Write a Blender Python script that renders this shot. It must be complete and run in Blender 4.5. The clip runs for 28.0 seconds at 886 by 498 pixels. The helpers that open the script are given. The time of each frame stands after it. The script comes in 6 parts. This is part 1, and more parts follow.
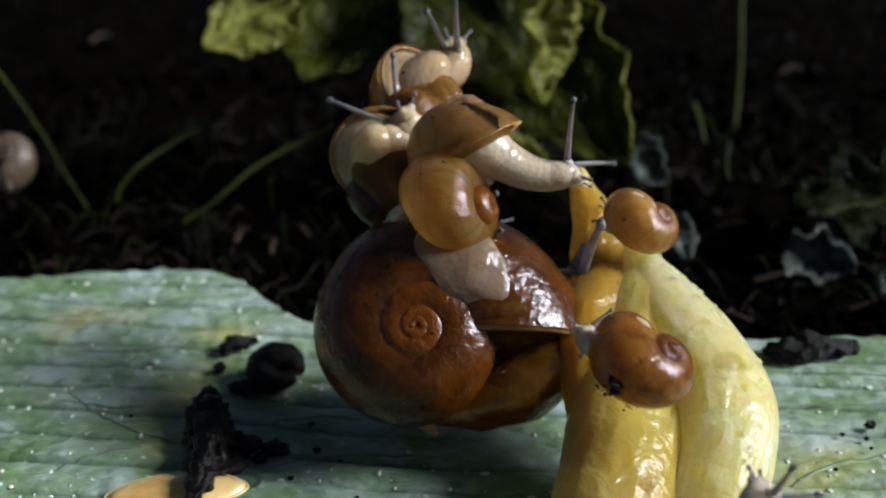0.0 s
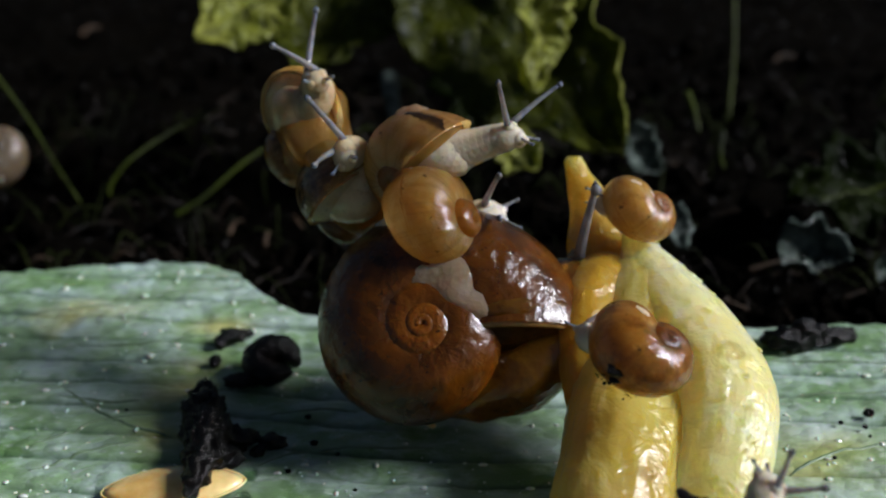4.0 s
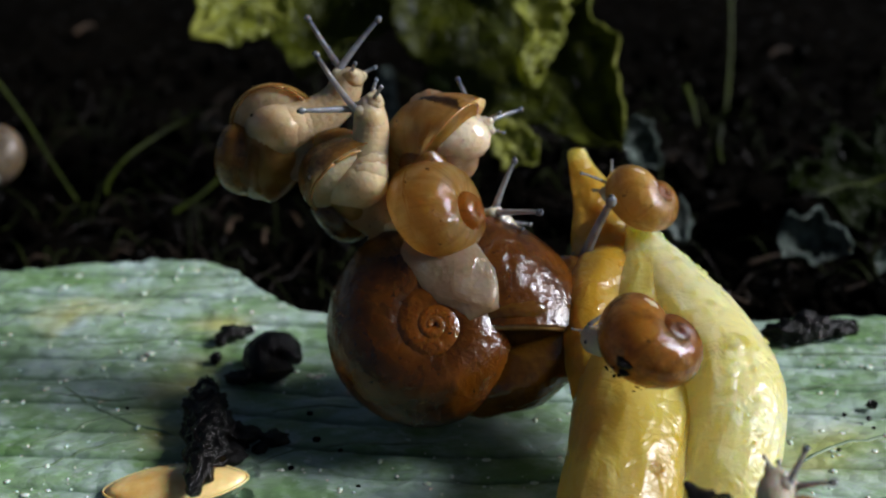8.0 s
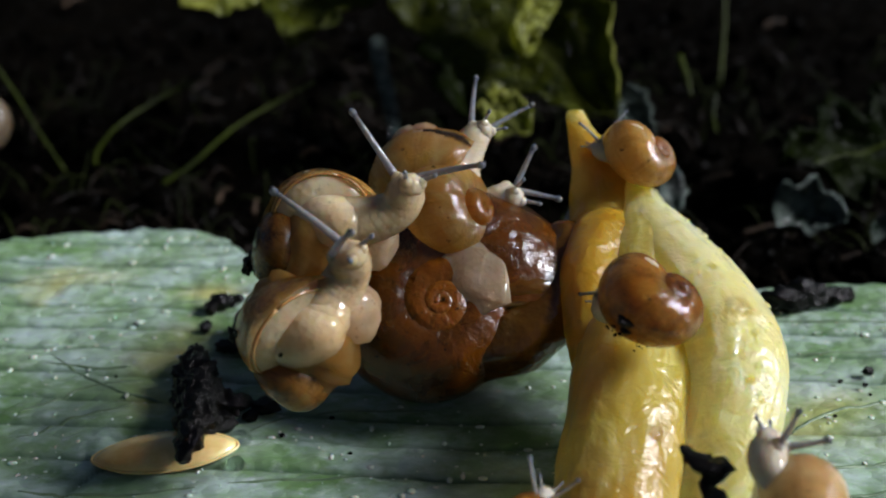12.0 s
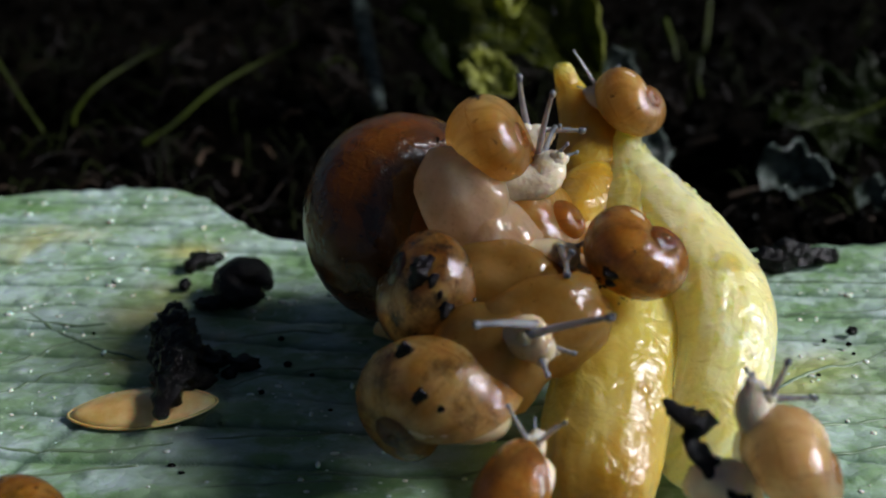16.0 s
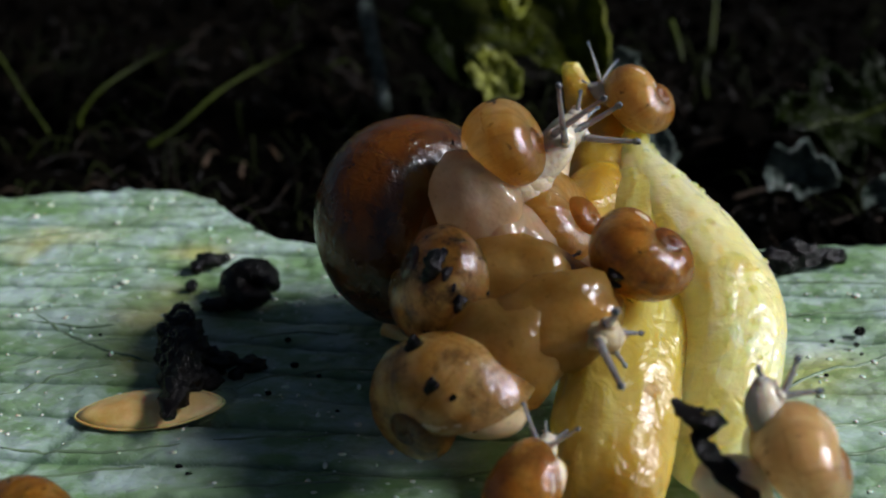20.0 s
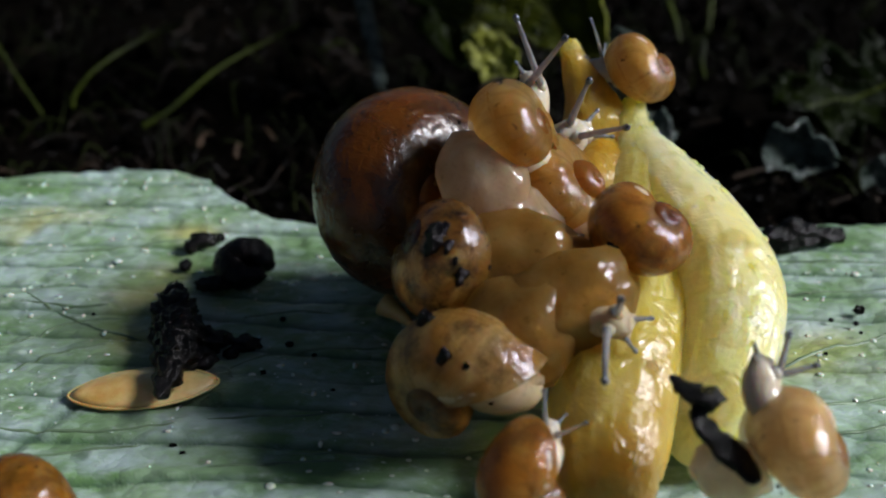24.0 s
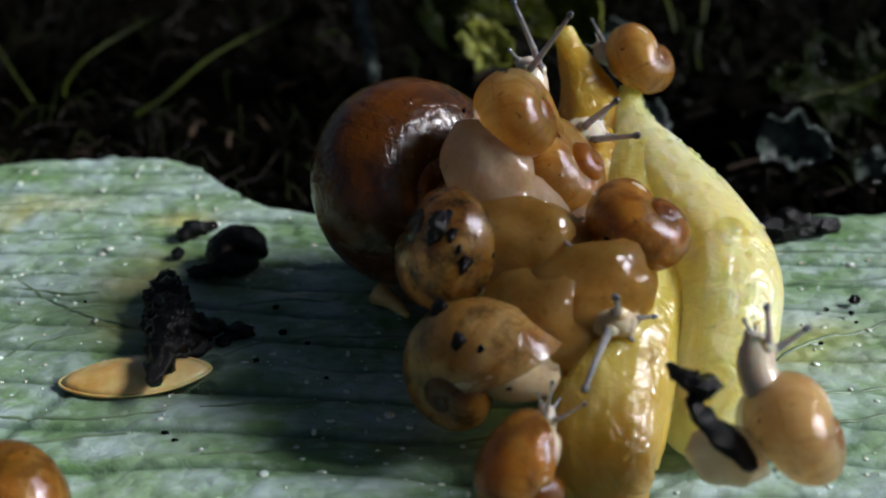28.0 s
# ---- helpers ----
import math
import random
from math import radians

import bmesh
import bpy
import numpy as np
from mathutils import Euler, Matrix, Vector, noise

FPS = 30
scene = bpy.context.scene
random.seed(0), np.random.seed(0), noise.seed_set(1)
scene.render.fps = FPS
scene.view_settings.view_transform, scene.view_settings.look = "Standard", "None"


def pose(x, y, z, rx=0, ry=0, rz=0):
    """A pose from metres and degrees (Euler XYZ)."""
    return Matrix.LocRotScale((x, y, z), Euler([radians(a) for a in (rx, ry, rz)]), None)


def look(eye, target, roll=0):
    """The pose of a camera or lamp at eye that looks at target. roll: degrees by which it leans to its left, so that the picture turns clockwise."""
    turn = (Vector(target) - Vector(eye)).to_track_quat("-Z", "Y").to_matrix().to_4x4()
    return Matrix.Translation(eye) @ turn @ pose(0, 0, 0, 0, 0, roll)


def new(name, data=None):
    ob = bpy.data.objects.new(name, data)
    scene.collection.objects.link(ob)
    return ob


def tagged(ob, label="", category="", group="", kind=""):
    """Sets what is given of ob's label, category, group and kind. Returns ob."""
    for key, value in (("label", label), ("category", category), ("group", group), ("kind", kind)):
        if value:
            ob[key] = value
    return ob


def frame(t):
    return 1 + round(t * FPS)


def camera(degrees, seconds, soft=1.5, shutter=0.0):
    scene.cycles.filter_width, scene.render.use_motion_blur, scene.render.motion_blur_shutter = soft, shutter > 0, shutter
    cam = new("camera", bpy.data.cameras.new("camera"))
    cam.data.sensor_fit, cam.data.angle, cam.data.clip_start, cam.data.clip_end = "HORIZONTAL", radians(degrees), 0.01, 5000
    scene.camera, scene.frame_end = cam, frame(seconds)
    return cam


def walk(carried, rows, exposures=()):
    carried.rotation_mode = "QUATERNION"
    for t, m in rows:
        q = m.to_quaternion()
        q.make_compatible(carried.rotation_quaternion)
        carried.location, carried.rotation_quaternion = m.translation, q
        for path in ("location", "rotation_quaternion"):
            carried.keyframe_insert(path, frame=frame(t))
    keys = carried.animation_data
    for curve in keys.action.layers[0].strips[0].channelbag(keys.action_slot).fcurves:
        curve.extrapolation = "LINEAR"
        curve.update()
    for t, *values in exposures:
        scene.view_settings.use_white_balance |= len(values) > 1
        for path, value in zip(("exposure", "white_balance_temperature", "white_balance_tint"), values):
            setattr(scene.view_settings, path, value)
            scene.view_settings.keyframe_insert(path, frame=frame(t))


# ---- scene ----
import functools

U = 0.01  # the plan below is in centimetres


def cm(x, y, z, rx=0, ry=0, rz=0):
    return pose(x * U, y * U, z * U, rx, ry, rz)


# ---- camera ----
cam = camera(40.0, 28.0, soft=2.0)
cam.data.dof.use_dof = True
cam.data.dof.focus_distance = 7.3 * U
cam.data.dof.aperture_fstop = 45.0
PATH = [
    (0, 0.2004, -8.4661, 4.6224, 65.674, 0.741, 1.747),
    (0.5, 0.2036, -8.4670, 4.6278, 65.589, 0.807, 1.801),
    (1, 0.1993, -8.4496, 4.6156, 65.481, 0.878, 1.624),
    (1.5, 0.1874, -8.4480, 4.6009, 65.349, 0.886, 1.516),
    (2, 0.1893, -8.4415, 4.6105, 65.314, 0.908, 1.517),
    (2.5, 0.1871, -8.4361, 4.5994, 65.292, 0.934, 1.484),
    (3, 0.1805, -8.4425, 4.5906, 65.311, 0.961, 1.296),
    (3.5, 0.1741, -8.4300, 4.6063, 65.301, 0.946, 1.269),
    (5.5, 0.1428, -8.4223, 4.5765, 65.073, 1.099, 0.953),
    (6, 0.1306, -8.4050, 4.5894, 65.148, 1.104, 0.929),
    (6.5, 0.1175, -8.4083, 4.5840, 65.250, 1.088, 0.850),
    (7, 0.1155, -8.4092, 4.5885, 65.258, 1.181, 0.863),
    (7.5, 0.1003, -8.4081, 4.5868, 65.255, 1.206, 0.835),
    (8, 0.1158, -8.4071, 4.5699, 65.141, 1.240, 0.777),
    (8.5, 0.1096, -8.4001, 4.5568, 65.032, 1.182, 0.607),
    (9, 0.1112, -8.3984, 4.5492, 64.864, 1.167, 0.633),
    (9.5, 0.1078, -8.3884, 4.5564, 64.910, 1.197, 0.648),
    (10, 0.0983, -8.3957, 4.5620, 64.989, 1.283, 0.668),
    (10.5, 0.0994, -8.3854, 4.5366, 64.881, 1.208, 0.613),
    (11, 0.1042, -8.3628, 4.4739, 64.526, 1.128, 0.424),
    (11.5, 0.1103, -8.3545, 4.4476, 64.210, 1.149, 0.413),
    (13.5, 0.1120, -8.3559, 4.4244, 64.140, 0.943, 0.375),
    (14, 0.1168, -8.3351, 4.3869, 63.893, 0.867, 0.234),
    (14.5, 0.0947, -8.3461, 4.3927, 63.766, 0.877, 0.159),
    (15, 0.0872, -8.3531, 4.3808, 63.783, 0.761, 0.157),
    (15.5, 0.1045, -8.3422, 4.3472, 63.417, 0.759, 0.069),
    (16, 0.1182, -8.3266, 4.2905, 63.000, 0.554, -0.148),
    (16.5, 0.1099, -8.3261, 4.2725, 62.851, 0.541, -0.172),
    (17, 0.1101, -8.3188, 4.2730, 62.947, 0.597, -0.175),
    (17.5, 0.1008, -8.3172, 4.2873, 63.089, 0.614, -0.152),
    (18, 0.1019, -8.3307, 4.3089, 63.175, 0.676, -0.043),
    (18.5, 0.0968, -8.3265, 4.2865, 63.292, 0.681, -0.099),
    (19, 0.1036, -8.3128, 4.2827, 63.057, 0.647, -0.066),
    (19.5, 0.1112, -8.3128, 4.2728, 62.926, 0.682, -0.019),
    (20, 0.1018, -8.3250, 4.2732, 63.139, 0.710, 0.005),
    (20.5, 0.0878, -8.3180, 4.2900, 63.092, 0.786, -0.012),
    (21, 0.0905, -8.3061, 4.2431, 62.973, 0.803, -0.058),
    (21.5, 0.1006, -8.2939, 4.2232, 62.656, 0.745, -0.086),
    (23.5, 0.0934, -8.2980, 4.2202, 62.655, 0.718, -0.020),
    (24, 0.1015, -8.2871, 4.1902, 62.519, 0.665, -0.167),
    (24.5, 0.1010, -8.2810, 4.1667, 62.355, 0.563, -0.224),
    (25, 0.0934, -8.2908, 4.1582, 62.383, 0.473, -0.244),
    (25.5, 0.0946, -8.2834, 4.1650, 62.355, 0.583, -0.277),
    (26, 0.0862, -8.2781, 4.1767, 62.387, 0.542, -0.296),
    (26.5, 0.0817, -8.2742, 4.1395, 62.300, 0.467, -0.372),
    (27, 0.0996, -8.2478, 4.1127, 61.924, 0.429, -0.427),
    (27.5, 0.0950, -8.2565, 4.1224, 61.979, 0.358, -0.395),
    (28, 0.0783, -8.2679, 4.1290, 62.280, 0.295, -0.456),
]
walk(cam, [(t, cm(*row)) for t, *row in PATH], exposures=[(0, 0.0), (28, 0.0)])

# ---- light: hazy daylight low from the side, dim sky ----
world = bpy.data.worlds.new("sky")
scene.world = world
world.use_nodes = True
_sky = world.node_tree.nodes.new("ShaderNodeTexSky")
_sky.sky_type = "NISHITA"
_sky.sun_disc = False
SUN_WAY = Vector((0.83, -0.04, 0.58)).normalized()
_sky.sun_elevation = math.asin(SUN_WAY.z)
_sky.sun_rotation = math.atan2(SUN_WAY.x, SUN_WAY.y)
world.node_tree.links.new(_sky.outputs[0], world.node_tree.nodes["Background"].inputs[0])
world.node_tree.nodes["Background"].inputs[1].default_value = 0.026
sun = new("sun", bpy.data.lights.new("sun", "SUN"))
sun.data.energy = 5.9
sun.data.angle = radians(22)
sun.data.color = (0.98, 0.99, 1.06)
sun.matrix_world = look(SUN_WAY, (0, 0, 0))


# ---- materials ----
class Mat:
    """A small builder of node materials."""

    def __init__(self, name):
        self.m = bpy.data.materials.new(name)
        self.m.use_nodes = True
        self.t = self.m.node_tree
        self.p = self.t.nodes["Principled BSDF"]
        self.out = self.t.nodes["Material Output"]

    def node(self, kind, **values):
        n = self.t.nodes.new(kind)
        for key, value in values.items():
            n.inputs[key.replace("_", " ")].default_value = value
        return n

    def link(self, a, b):
        self.t.links.new(a, b)

    def coords(self, which="Object", scale=(1, 1, 1)):
        c, mp = self.t.nodes.new("ShaderNodeTexCoord"), self.t.nodes.new("ShaderNodeMapping")
        mp.inputs["Scale"].default_value = scale
        self.link(c.outputs[which], mp.inputs[0])
        return mp.outputs[0]

    def noise(self, scale, detail=4.0, rough=0.55, where=None, stretch=(1, 1, 1), distort=0.0):
        n = self.node("ShaderNodeTexNoise", Scale=scale, Detail=detail, Roughness=rough, Distortion=distort)
        self.link(where or self.coords(scale=stretch), n.inputs["Vector"])
        return n.outputs["Fac"]

    def ramp(self, fac, *stops):
        r = self.t.nodes.new("ShaderNodeValToRGB")
        while len(r.color_ramp.elements) < len(stops):
            r.color_ramp.elements.new(0.5)
        for e, (at, colour) in zip(r.color_ramp.elements, stops):
            e.position = at
            e.color = (*colour, 1) if isinstance(colour, tuple) else (colour, colour, colour, 1)
        self.link(fac, r.inputs[0])
        return r.outputs[0]

    def mix(self, fac, a, b, blend="MIX"):
        n = self.t.nodes.new("ShaderNodeMix")
        n.data_type, n.blend_type = "RGBA", blend
        for value, where in ((fac, n.inputs[0]), (a, n.inputs[6]), (b, n.inputs[7])):
            if isinstance(value, bpy.types.NodeSocket):
                self.link(value, where)
            else:
                where.default_value = (*value, 1) if isinstance(value, tuple) else value
        return n.outputs[2]

    def attr(self, name):
        n = self.t.nodes.new("ShaderNodeAttribute")
        n.attribute_name = name
        return n.outputs["Fac"]

    def math(self, op, a, b=0.0):
        n = self.t.nodes.new("ShaderNodeMath")
        n.operation = op
        for value, where in ((a, n.inputs[0]), (b, n.inputs[1])):
            if isinstance(value, bpy.types.NodeSocket):
                self.link(value, where)
            else:
                where.default_value = value
        return n.outputs[0]

    def bump(self, height, strength, depth_cm):
        b = self.node("ShaderNodeBump", Strength=strength, Distance=depth_cm * U)
        self.link(height, b.inputs["Height"])
        old = self.p.inputs["Normal"].links
        if old:
            self.link(old[0].from_socket, b.inputs["Normal"])
        for which in ("Normal", "Coat Normal"):
            self.link(b.outputs[0], self.p.inputs[which])
        return self

    def set(self, **values):
        for key, value in values.items():
            where = self.p.inputs[key.replace("_", " ")]
            if isinstance(value, bpy.types.NodeSocket):
                self.link(value, where)
            else:
                where.default_value = (*value, 1) if isinstance(value, tuple) and len(value) == 3 and where.type == "RGBA" else value
        return self

    def thin(self, colour, amount):
        """Lets light through, as a thin shell or a leaf does."""
        tr, mx = self.t.nodes.new("ShaderNodeBsdfTranslucent"), self.t.nodes.new("ShaderNodeMixShader")
        if isinstance(colour, bpy.types.NodeSocket):
            self.link(colour, tr.inputs[0])
        else:
            tr.inputs[0].default_value = (*colour, 1)
        mx.inputs[0].default_value = amount
        self.link(self.p.outputs[0], mx.inputs[1])
        self.link(tr.outputs[0], mx.inputs[2])
        self.link(mx.outputs[0], self.out.inputs[0])
        return self


def shell_material(name, apex, body, pale, dark, band=0.0, flecks=0.4, clear=0.15, rough=0.12, glow=0.6, wet=1.0, relief=0.6, soil=0.0, glass=0.72, mottle=0.55):
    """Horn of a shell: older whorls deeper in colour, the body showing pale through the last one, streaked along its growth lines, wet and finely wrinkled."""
    k = Mat(name)
    whorl, around = k.attr("whorl"), k.attr("around")
    lines = k.t.nodes.new("ShaderNodeCombineXYZ")
    k.link(k.math("MULTIPLY", whorl, 70.0), lines.inputs[0])
    k.link(k.math("MULTIPLY", around, 2.2), lines.inputs[1])
    streak = k.noise(1.0, 4, 0.6, where=lines.outputs[0])
    broad = k.t.nodes.new("ShaderNodeCombineXYZ")
    k.link(k.math("MULTIPLY", whorl, 16.0), broad.inputs[0])
    k.link(k.math("MULTIPLY", around, 3.0), broad.inputs[1])
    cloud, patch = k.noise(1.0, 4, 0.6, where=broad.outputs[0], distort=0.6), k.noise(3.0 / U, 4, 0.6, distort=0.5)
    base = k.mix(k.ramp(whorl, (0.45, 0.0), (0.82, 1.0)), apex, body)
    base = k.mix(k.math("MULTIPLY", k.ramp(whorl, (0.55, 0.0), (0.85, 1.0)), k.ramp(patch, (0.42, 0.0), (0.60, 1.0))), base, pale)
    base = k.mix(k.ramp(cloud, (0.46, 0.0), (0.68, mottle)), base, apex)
    base = k.mix(k.ramp(streak, (0.52, 0.0), (0.74, 0.55)), base, tuple(0.4 * c for c in apex))
    if band:
        off = k.math("ABSOLUTE", k.math("SUBTRACT", around, band))
        on = k.ramp(k.math("ADD", off, k.math("MULTIPLY", k.noise(9 / U, 3), 0.03)), (0.025, 1.0), (0.036, 0.9), (0.05, 0.0))
        base = k.mix(k.math("MULTIPLY", on, k.ramp(k.noise(4.5 / U, 3, 0.6), (0.58, 0.0), (0.61, 0.95))), base, dark)
    base = k.mix(k.ramp(k.noise(16.0 / U, 4, 0.6), (0.64, 0.0), (0.70, flecks)), base, dark)
    if soil:
        base = k.mix(k.ramp(k.noise(5.5 / U, 6, 0.7), (0.48, 0.0), (0.62, soil)), base, dark)
    k.set(Base_Color=base, Roughness=k.ramp(patch, (0.3, rough), (0.7, rough + 0.15)), Transmission_Weight=glass, IOR=1.35, Coat_Weight=wet, Coat_Roughness=0.04, Subsurface_Weight=glow, Subsurface_Radius=(1.0, 0.45, 0.10), Subsurface_Scale=0.12 * U)
    k.bump(k.noise(4.0 / U, 3, 0.5, distort=0.5), 0.4, 0.05)
    k.bump(k.noise(12 / U, 4, 0.6, distort=0.6), 0.8 * relief, 0.03)
    k.bump(streak, 0.7 * relief, 0.010)
    return k.thin(base, clear).m


def flesh_material(name, pale, grey, clear=0.3, glass=0.45, wet=1.0):
    """Wet translucent snail skin, cloudy, with greyish freckles, small warts and folds."""
    k = Mat(name)
    base = k.mix(k.ramp(k.noise(4 / U, 5, 0.6, distort=0.4), (0.36, 0.0), (0.66, 1.0)), pale, grey)
    base = k.mix(k.ramp(k.noise(26 / U, 3, 0.6), (0.60, 0.0), (0.72, 0.45)), base, tuple(0.4 * c for c in grey))
    warts = k.node("ShaderNodeTexVoronoi", Scale=24 / U)
    k.link(k.coords(), warts.inputs["Vector"])
    k.set(Base_Color=base, Roughness=0.16, IOR=1.35, Transmission_Weight=glass, Coat_Weight=wet, Coat_Roughness=0.04, Subsurface_Weight=0.7, Subsurface_Radius=(1.0, 0.6, 0.3), Subsurface_Scale=0.12 * U)
    k.bump(k.noise(5 / U, 3, 0.6, distort=0.5), 0.35, 0.04)
    k.bump(warts.outputs["Distance"], 0.45, 0.008)
    return k.thin(base, clear).m


def soil_material():
    k = Mat("shaded_wet_soil")
    # Near-black tones hold the shade of overhanging plants as well as the wet.
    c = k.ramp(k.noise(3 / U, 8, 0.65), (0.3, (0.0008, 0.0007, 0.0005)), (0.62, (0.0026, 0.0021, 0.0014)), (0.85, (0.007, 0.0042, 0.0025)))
    k.set(Base_Color=c, Roughness=k.ramp(k.noise(5 / U, 3), (0.30, 0.35), (0.45, 0.95)), Specular_IOR_Level=k.ramp(k.noise(7 / U, 3), (0.62, 0.01), (0.74, 0.4)))
    k.bump(k.noise(9 / U, 8, 0.7), 0.9, 0.12)
    return k.m


def leaf_material(name, green, light, vein, rough=0.35, clear=0.15, silver_sheen=0.75, stain=0.6, spec=0.5):
    """A fading leaf: pale silvery skin over green with wet sheen painted into it, darker ribs lengthwise, wet blisters.
    """
    k = Mat(name)
    big, mid = k.noise(0.8 / U, 4, 0.6), k.noise(2.2 / U, 5, 0.65, stretch=(0.7, 1.2, 1))
    fine = k.noise(9 / U, 5, 0.65, stretch=(0.8, 1.1, 1))
    base = k.mix(k.ramp(big, (0.38, 0.0), (0.62, 1.0)), green, light)
    # Pale blotches and speckle put the sheen of the wet skin into the colour.
    base = k.mix(k.ramp(mid, (0.44, 0.0), (0.64, silver_sheen)), base, (0.46, 0.57, 0.57))
    base = k.mix(k.ramp(fine, (0.56, 0.0), (0.70, silver_sheen * 0.7)), base, (0.66, 0.75, 0.70))
    base = k.mix(k.math("MULTIPLY", k.attr("rib"), 0.8), base, vein)
    base = k.mix(k.ramp(k.noise(0.75 / U, 3, 0.5), (0.62, 0.0), (0.72, stain)), base, (0.50, 0.46, 0.10))
    base = k.mix(k.math("MULTIPLY", k.attr("blot"), k.ramp(mid, (0.30, 0.35), (0.6, 1.0))), base, (0.52, 0.47, 0.12))
    k.set(Base_Color=base, Roughness=k.ramp(fine, (0.35, rough + 0.25), (0.65, rough - 0.14)), Specular_IOR_Level=spec, Subsurface_Weight=0.2, Subsurface_Radius=(0.5, 0.8, 0.3), Subsurface_Scale=0.06 * U)
    cells = k.node("ShaderNodeTexVoronoi", Scale=11.0 / U)
    k.link(k.coords(scale=(0.7, 1.1, 1)), cells.inputs["Vector"])
    k.bump(k.math("ADD", k.math("MULTIPLY", cells.outputs["Distance"], -0.6), mid), 0.5, 0.06)
    k.bump(fine, 0.5, 0.03)
    return k.thin(base, clear).m


def pulp_material():
    """Juicy fruit flesh: yellow, darkened in colour for shade on the inner parts, paler fibres lengthwise, orange
    bruises, a wet puckered skin.
    """
    k = Mat("wet_fruit_pulp")
    lines = k.t.nodes.new("ShaderNodeCombineXYZ")
    k.link(k.math("MULTIPLY", k.attr("side"), 16.0), lines.inputs[0])
    k.link(k.math("MULTIPLY", k.attr("along"), 5.0), lines.inputs[1])
    fibre, big = k.noise(1.0, 4, 0.6, where=lines.outputs[0], distort=0.4), k.noise(1.1 / U, 4, 0.6, distort=0.4)
    c = k.mix(k.ramp(big, (0.32, 0.0), (0.58, 1.0)), (0.84, 0.70, 0.18), (0.91, 0.86, 0.50))
    # Darker yellow paints the shade that the outer lobe throws on inner parts.
    c = k.mix(k.math("MULTIPLY", k.attr("shade_mix"), 0.75), c, (0.55, 0.42, 0.04))
    c = k.mix(k.ramp(fibre, (0.50, 0.0), (0.75, 0.25)), c, (0.92, 0.88, 0.56))
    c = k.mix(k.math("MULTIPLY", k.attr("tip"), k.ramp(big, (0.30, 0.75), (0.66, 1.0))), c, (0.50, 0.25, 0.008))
    c = k.mix(k.ramp(k.noise(1.7 / U, 4, 0.6), (0.63, 0.0), (0.74, 0.6)), c, (0.66, 0.36, 0.02))
    k.set(Base_Color=c, Roughness=0.3, IOR=1.35, Transmission_Weight=0.45, Coat_Weight=0.32, Coat_Roughness=0.03, Subsurface_Weight=1.0, Subsurface_Radius=(1.0, 0.8, 0.25), Subsurface_Scale=0.40 * U)
    k.bump(k.noise(3.5 / U, 4, 0.55, distort=0.8), 0.5, 0.08)
    k.bump(k.noise(7.0 / U, 2, 0.5, distort=0.8), 0.6, 0.05)
    k.bump(fibre, 0.25, 0.02)
    k.bump(k.noise(14 / U, 3, 0.6), 0.25, 0.02)
    return k.m


def plain(name, a, b, scale, rough=0.5, bump=0.4, depth=0.02, **more):
    k = Mat(name)
    k.set(Base_Color=k.mix(k.ramp(k.noise(scale / U, 5, 0.6), (0.35, 0.0), (0.7, 1.0)), a, b), Roughness=rough, **more)
    k.bump(k.noise(scale * 3 / U, 5, 0.6), bump, depth)
    return k.m


def water_material():
    k = Mat("water")
    k.set(Base_Color=(0.95, 0.98, 0.98), Roughness=0.02, Transmission_Weight=1.0, IOR=1.33)
    return k.m


M_SOIL = soil_material()
M_LEAF = leaf_material("salad_leaf_skin", (0.14, 0.255, 0.095), (0.28, 0.39, 0.26), (0.045, 0.10, 0.05))
M_PULP = pulp_material()
M_WATER = water_material()
M_SLIME = flesh_material("amber_slime", (0.34, 0.15, 0.014), (0.18, 0.07, 0.006), 0.3, 0.7)
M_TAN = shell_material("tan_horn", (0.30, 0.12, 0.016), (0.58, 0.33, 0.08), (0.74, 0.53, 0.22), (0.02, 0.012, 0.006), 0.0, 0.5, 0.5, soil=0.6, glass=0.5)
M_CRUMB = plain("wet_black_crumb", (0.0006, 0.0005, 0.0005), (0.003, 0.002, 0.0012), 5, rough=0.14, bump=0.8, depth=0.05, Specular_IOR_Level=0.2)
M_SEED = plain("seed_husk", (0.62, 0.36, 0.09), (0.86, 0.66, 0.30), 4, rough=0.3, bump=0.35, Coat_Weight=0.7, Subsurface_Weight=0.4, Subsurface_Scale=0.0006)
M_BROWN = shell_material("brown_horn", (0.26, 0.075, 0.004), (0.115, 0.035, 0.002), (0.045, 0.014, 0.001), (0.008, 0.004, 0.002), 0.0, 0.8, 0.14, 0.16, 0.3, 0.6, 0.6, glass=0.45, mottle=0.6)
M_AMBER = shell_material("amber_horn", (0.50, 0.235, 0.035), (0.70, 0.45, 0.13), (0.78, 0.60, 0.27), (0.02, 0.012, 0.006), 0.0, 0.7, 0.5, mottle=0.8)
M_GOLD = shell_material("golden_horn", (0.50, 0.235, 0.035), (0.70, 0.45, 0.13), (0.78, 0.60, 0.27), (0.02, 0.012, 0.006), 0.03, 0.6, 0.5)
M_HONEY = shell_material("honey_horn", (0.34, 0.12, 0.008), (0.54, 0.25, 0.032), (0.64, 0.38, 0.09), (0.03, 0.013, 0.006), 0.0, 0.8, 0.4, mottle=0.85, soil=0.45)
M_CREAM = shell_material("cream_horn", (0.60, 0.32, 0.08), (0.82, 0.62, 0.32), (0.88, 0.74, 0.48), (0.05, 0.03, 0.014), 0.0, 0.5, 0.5)
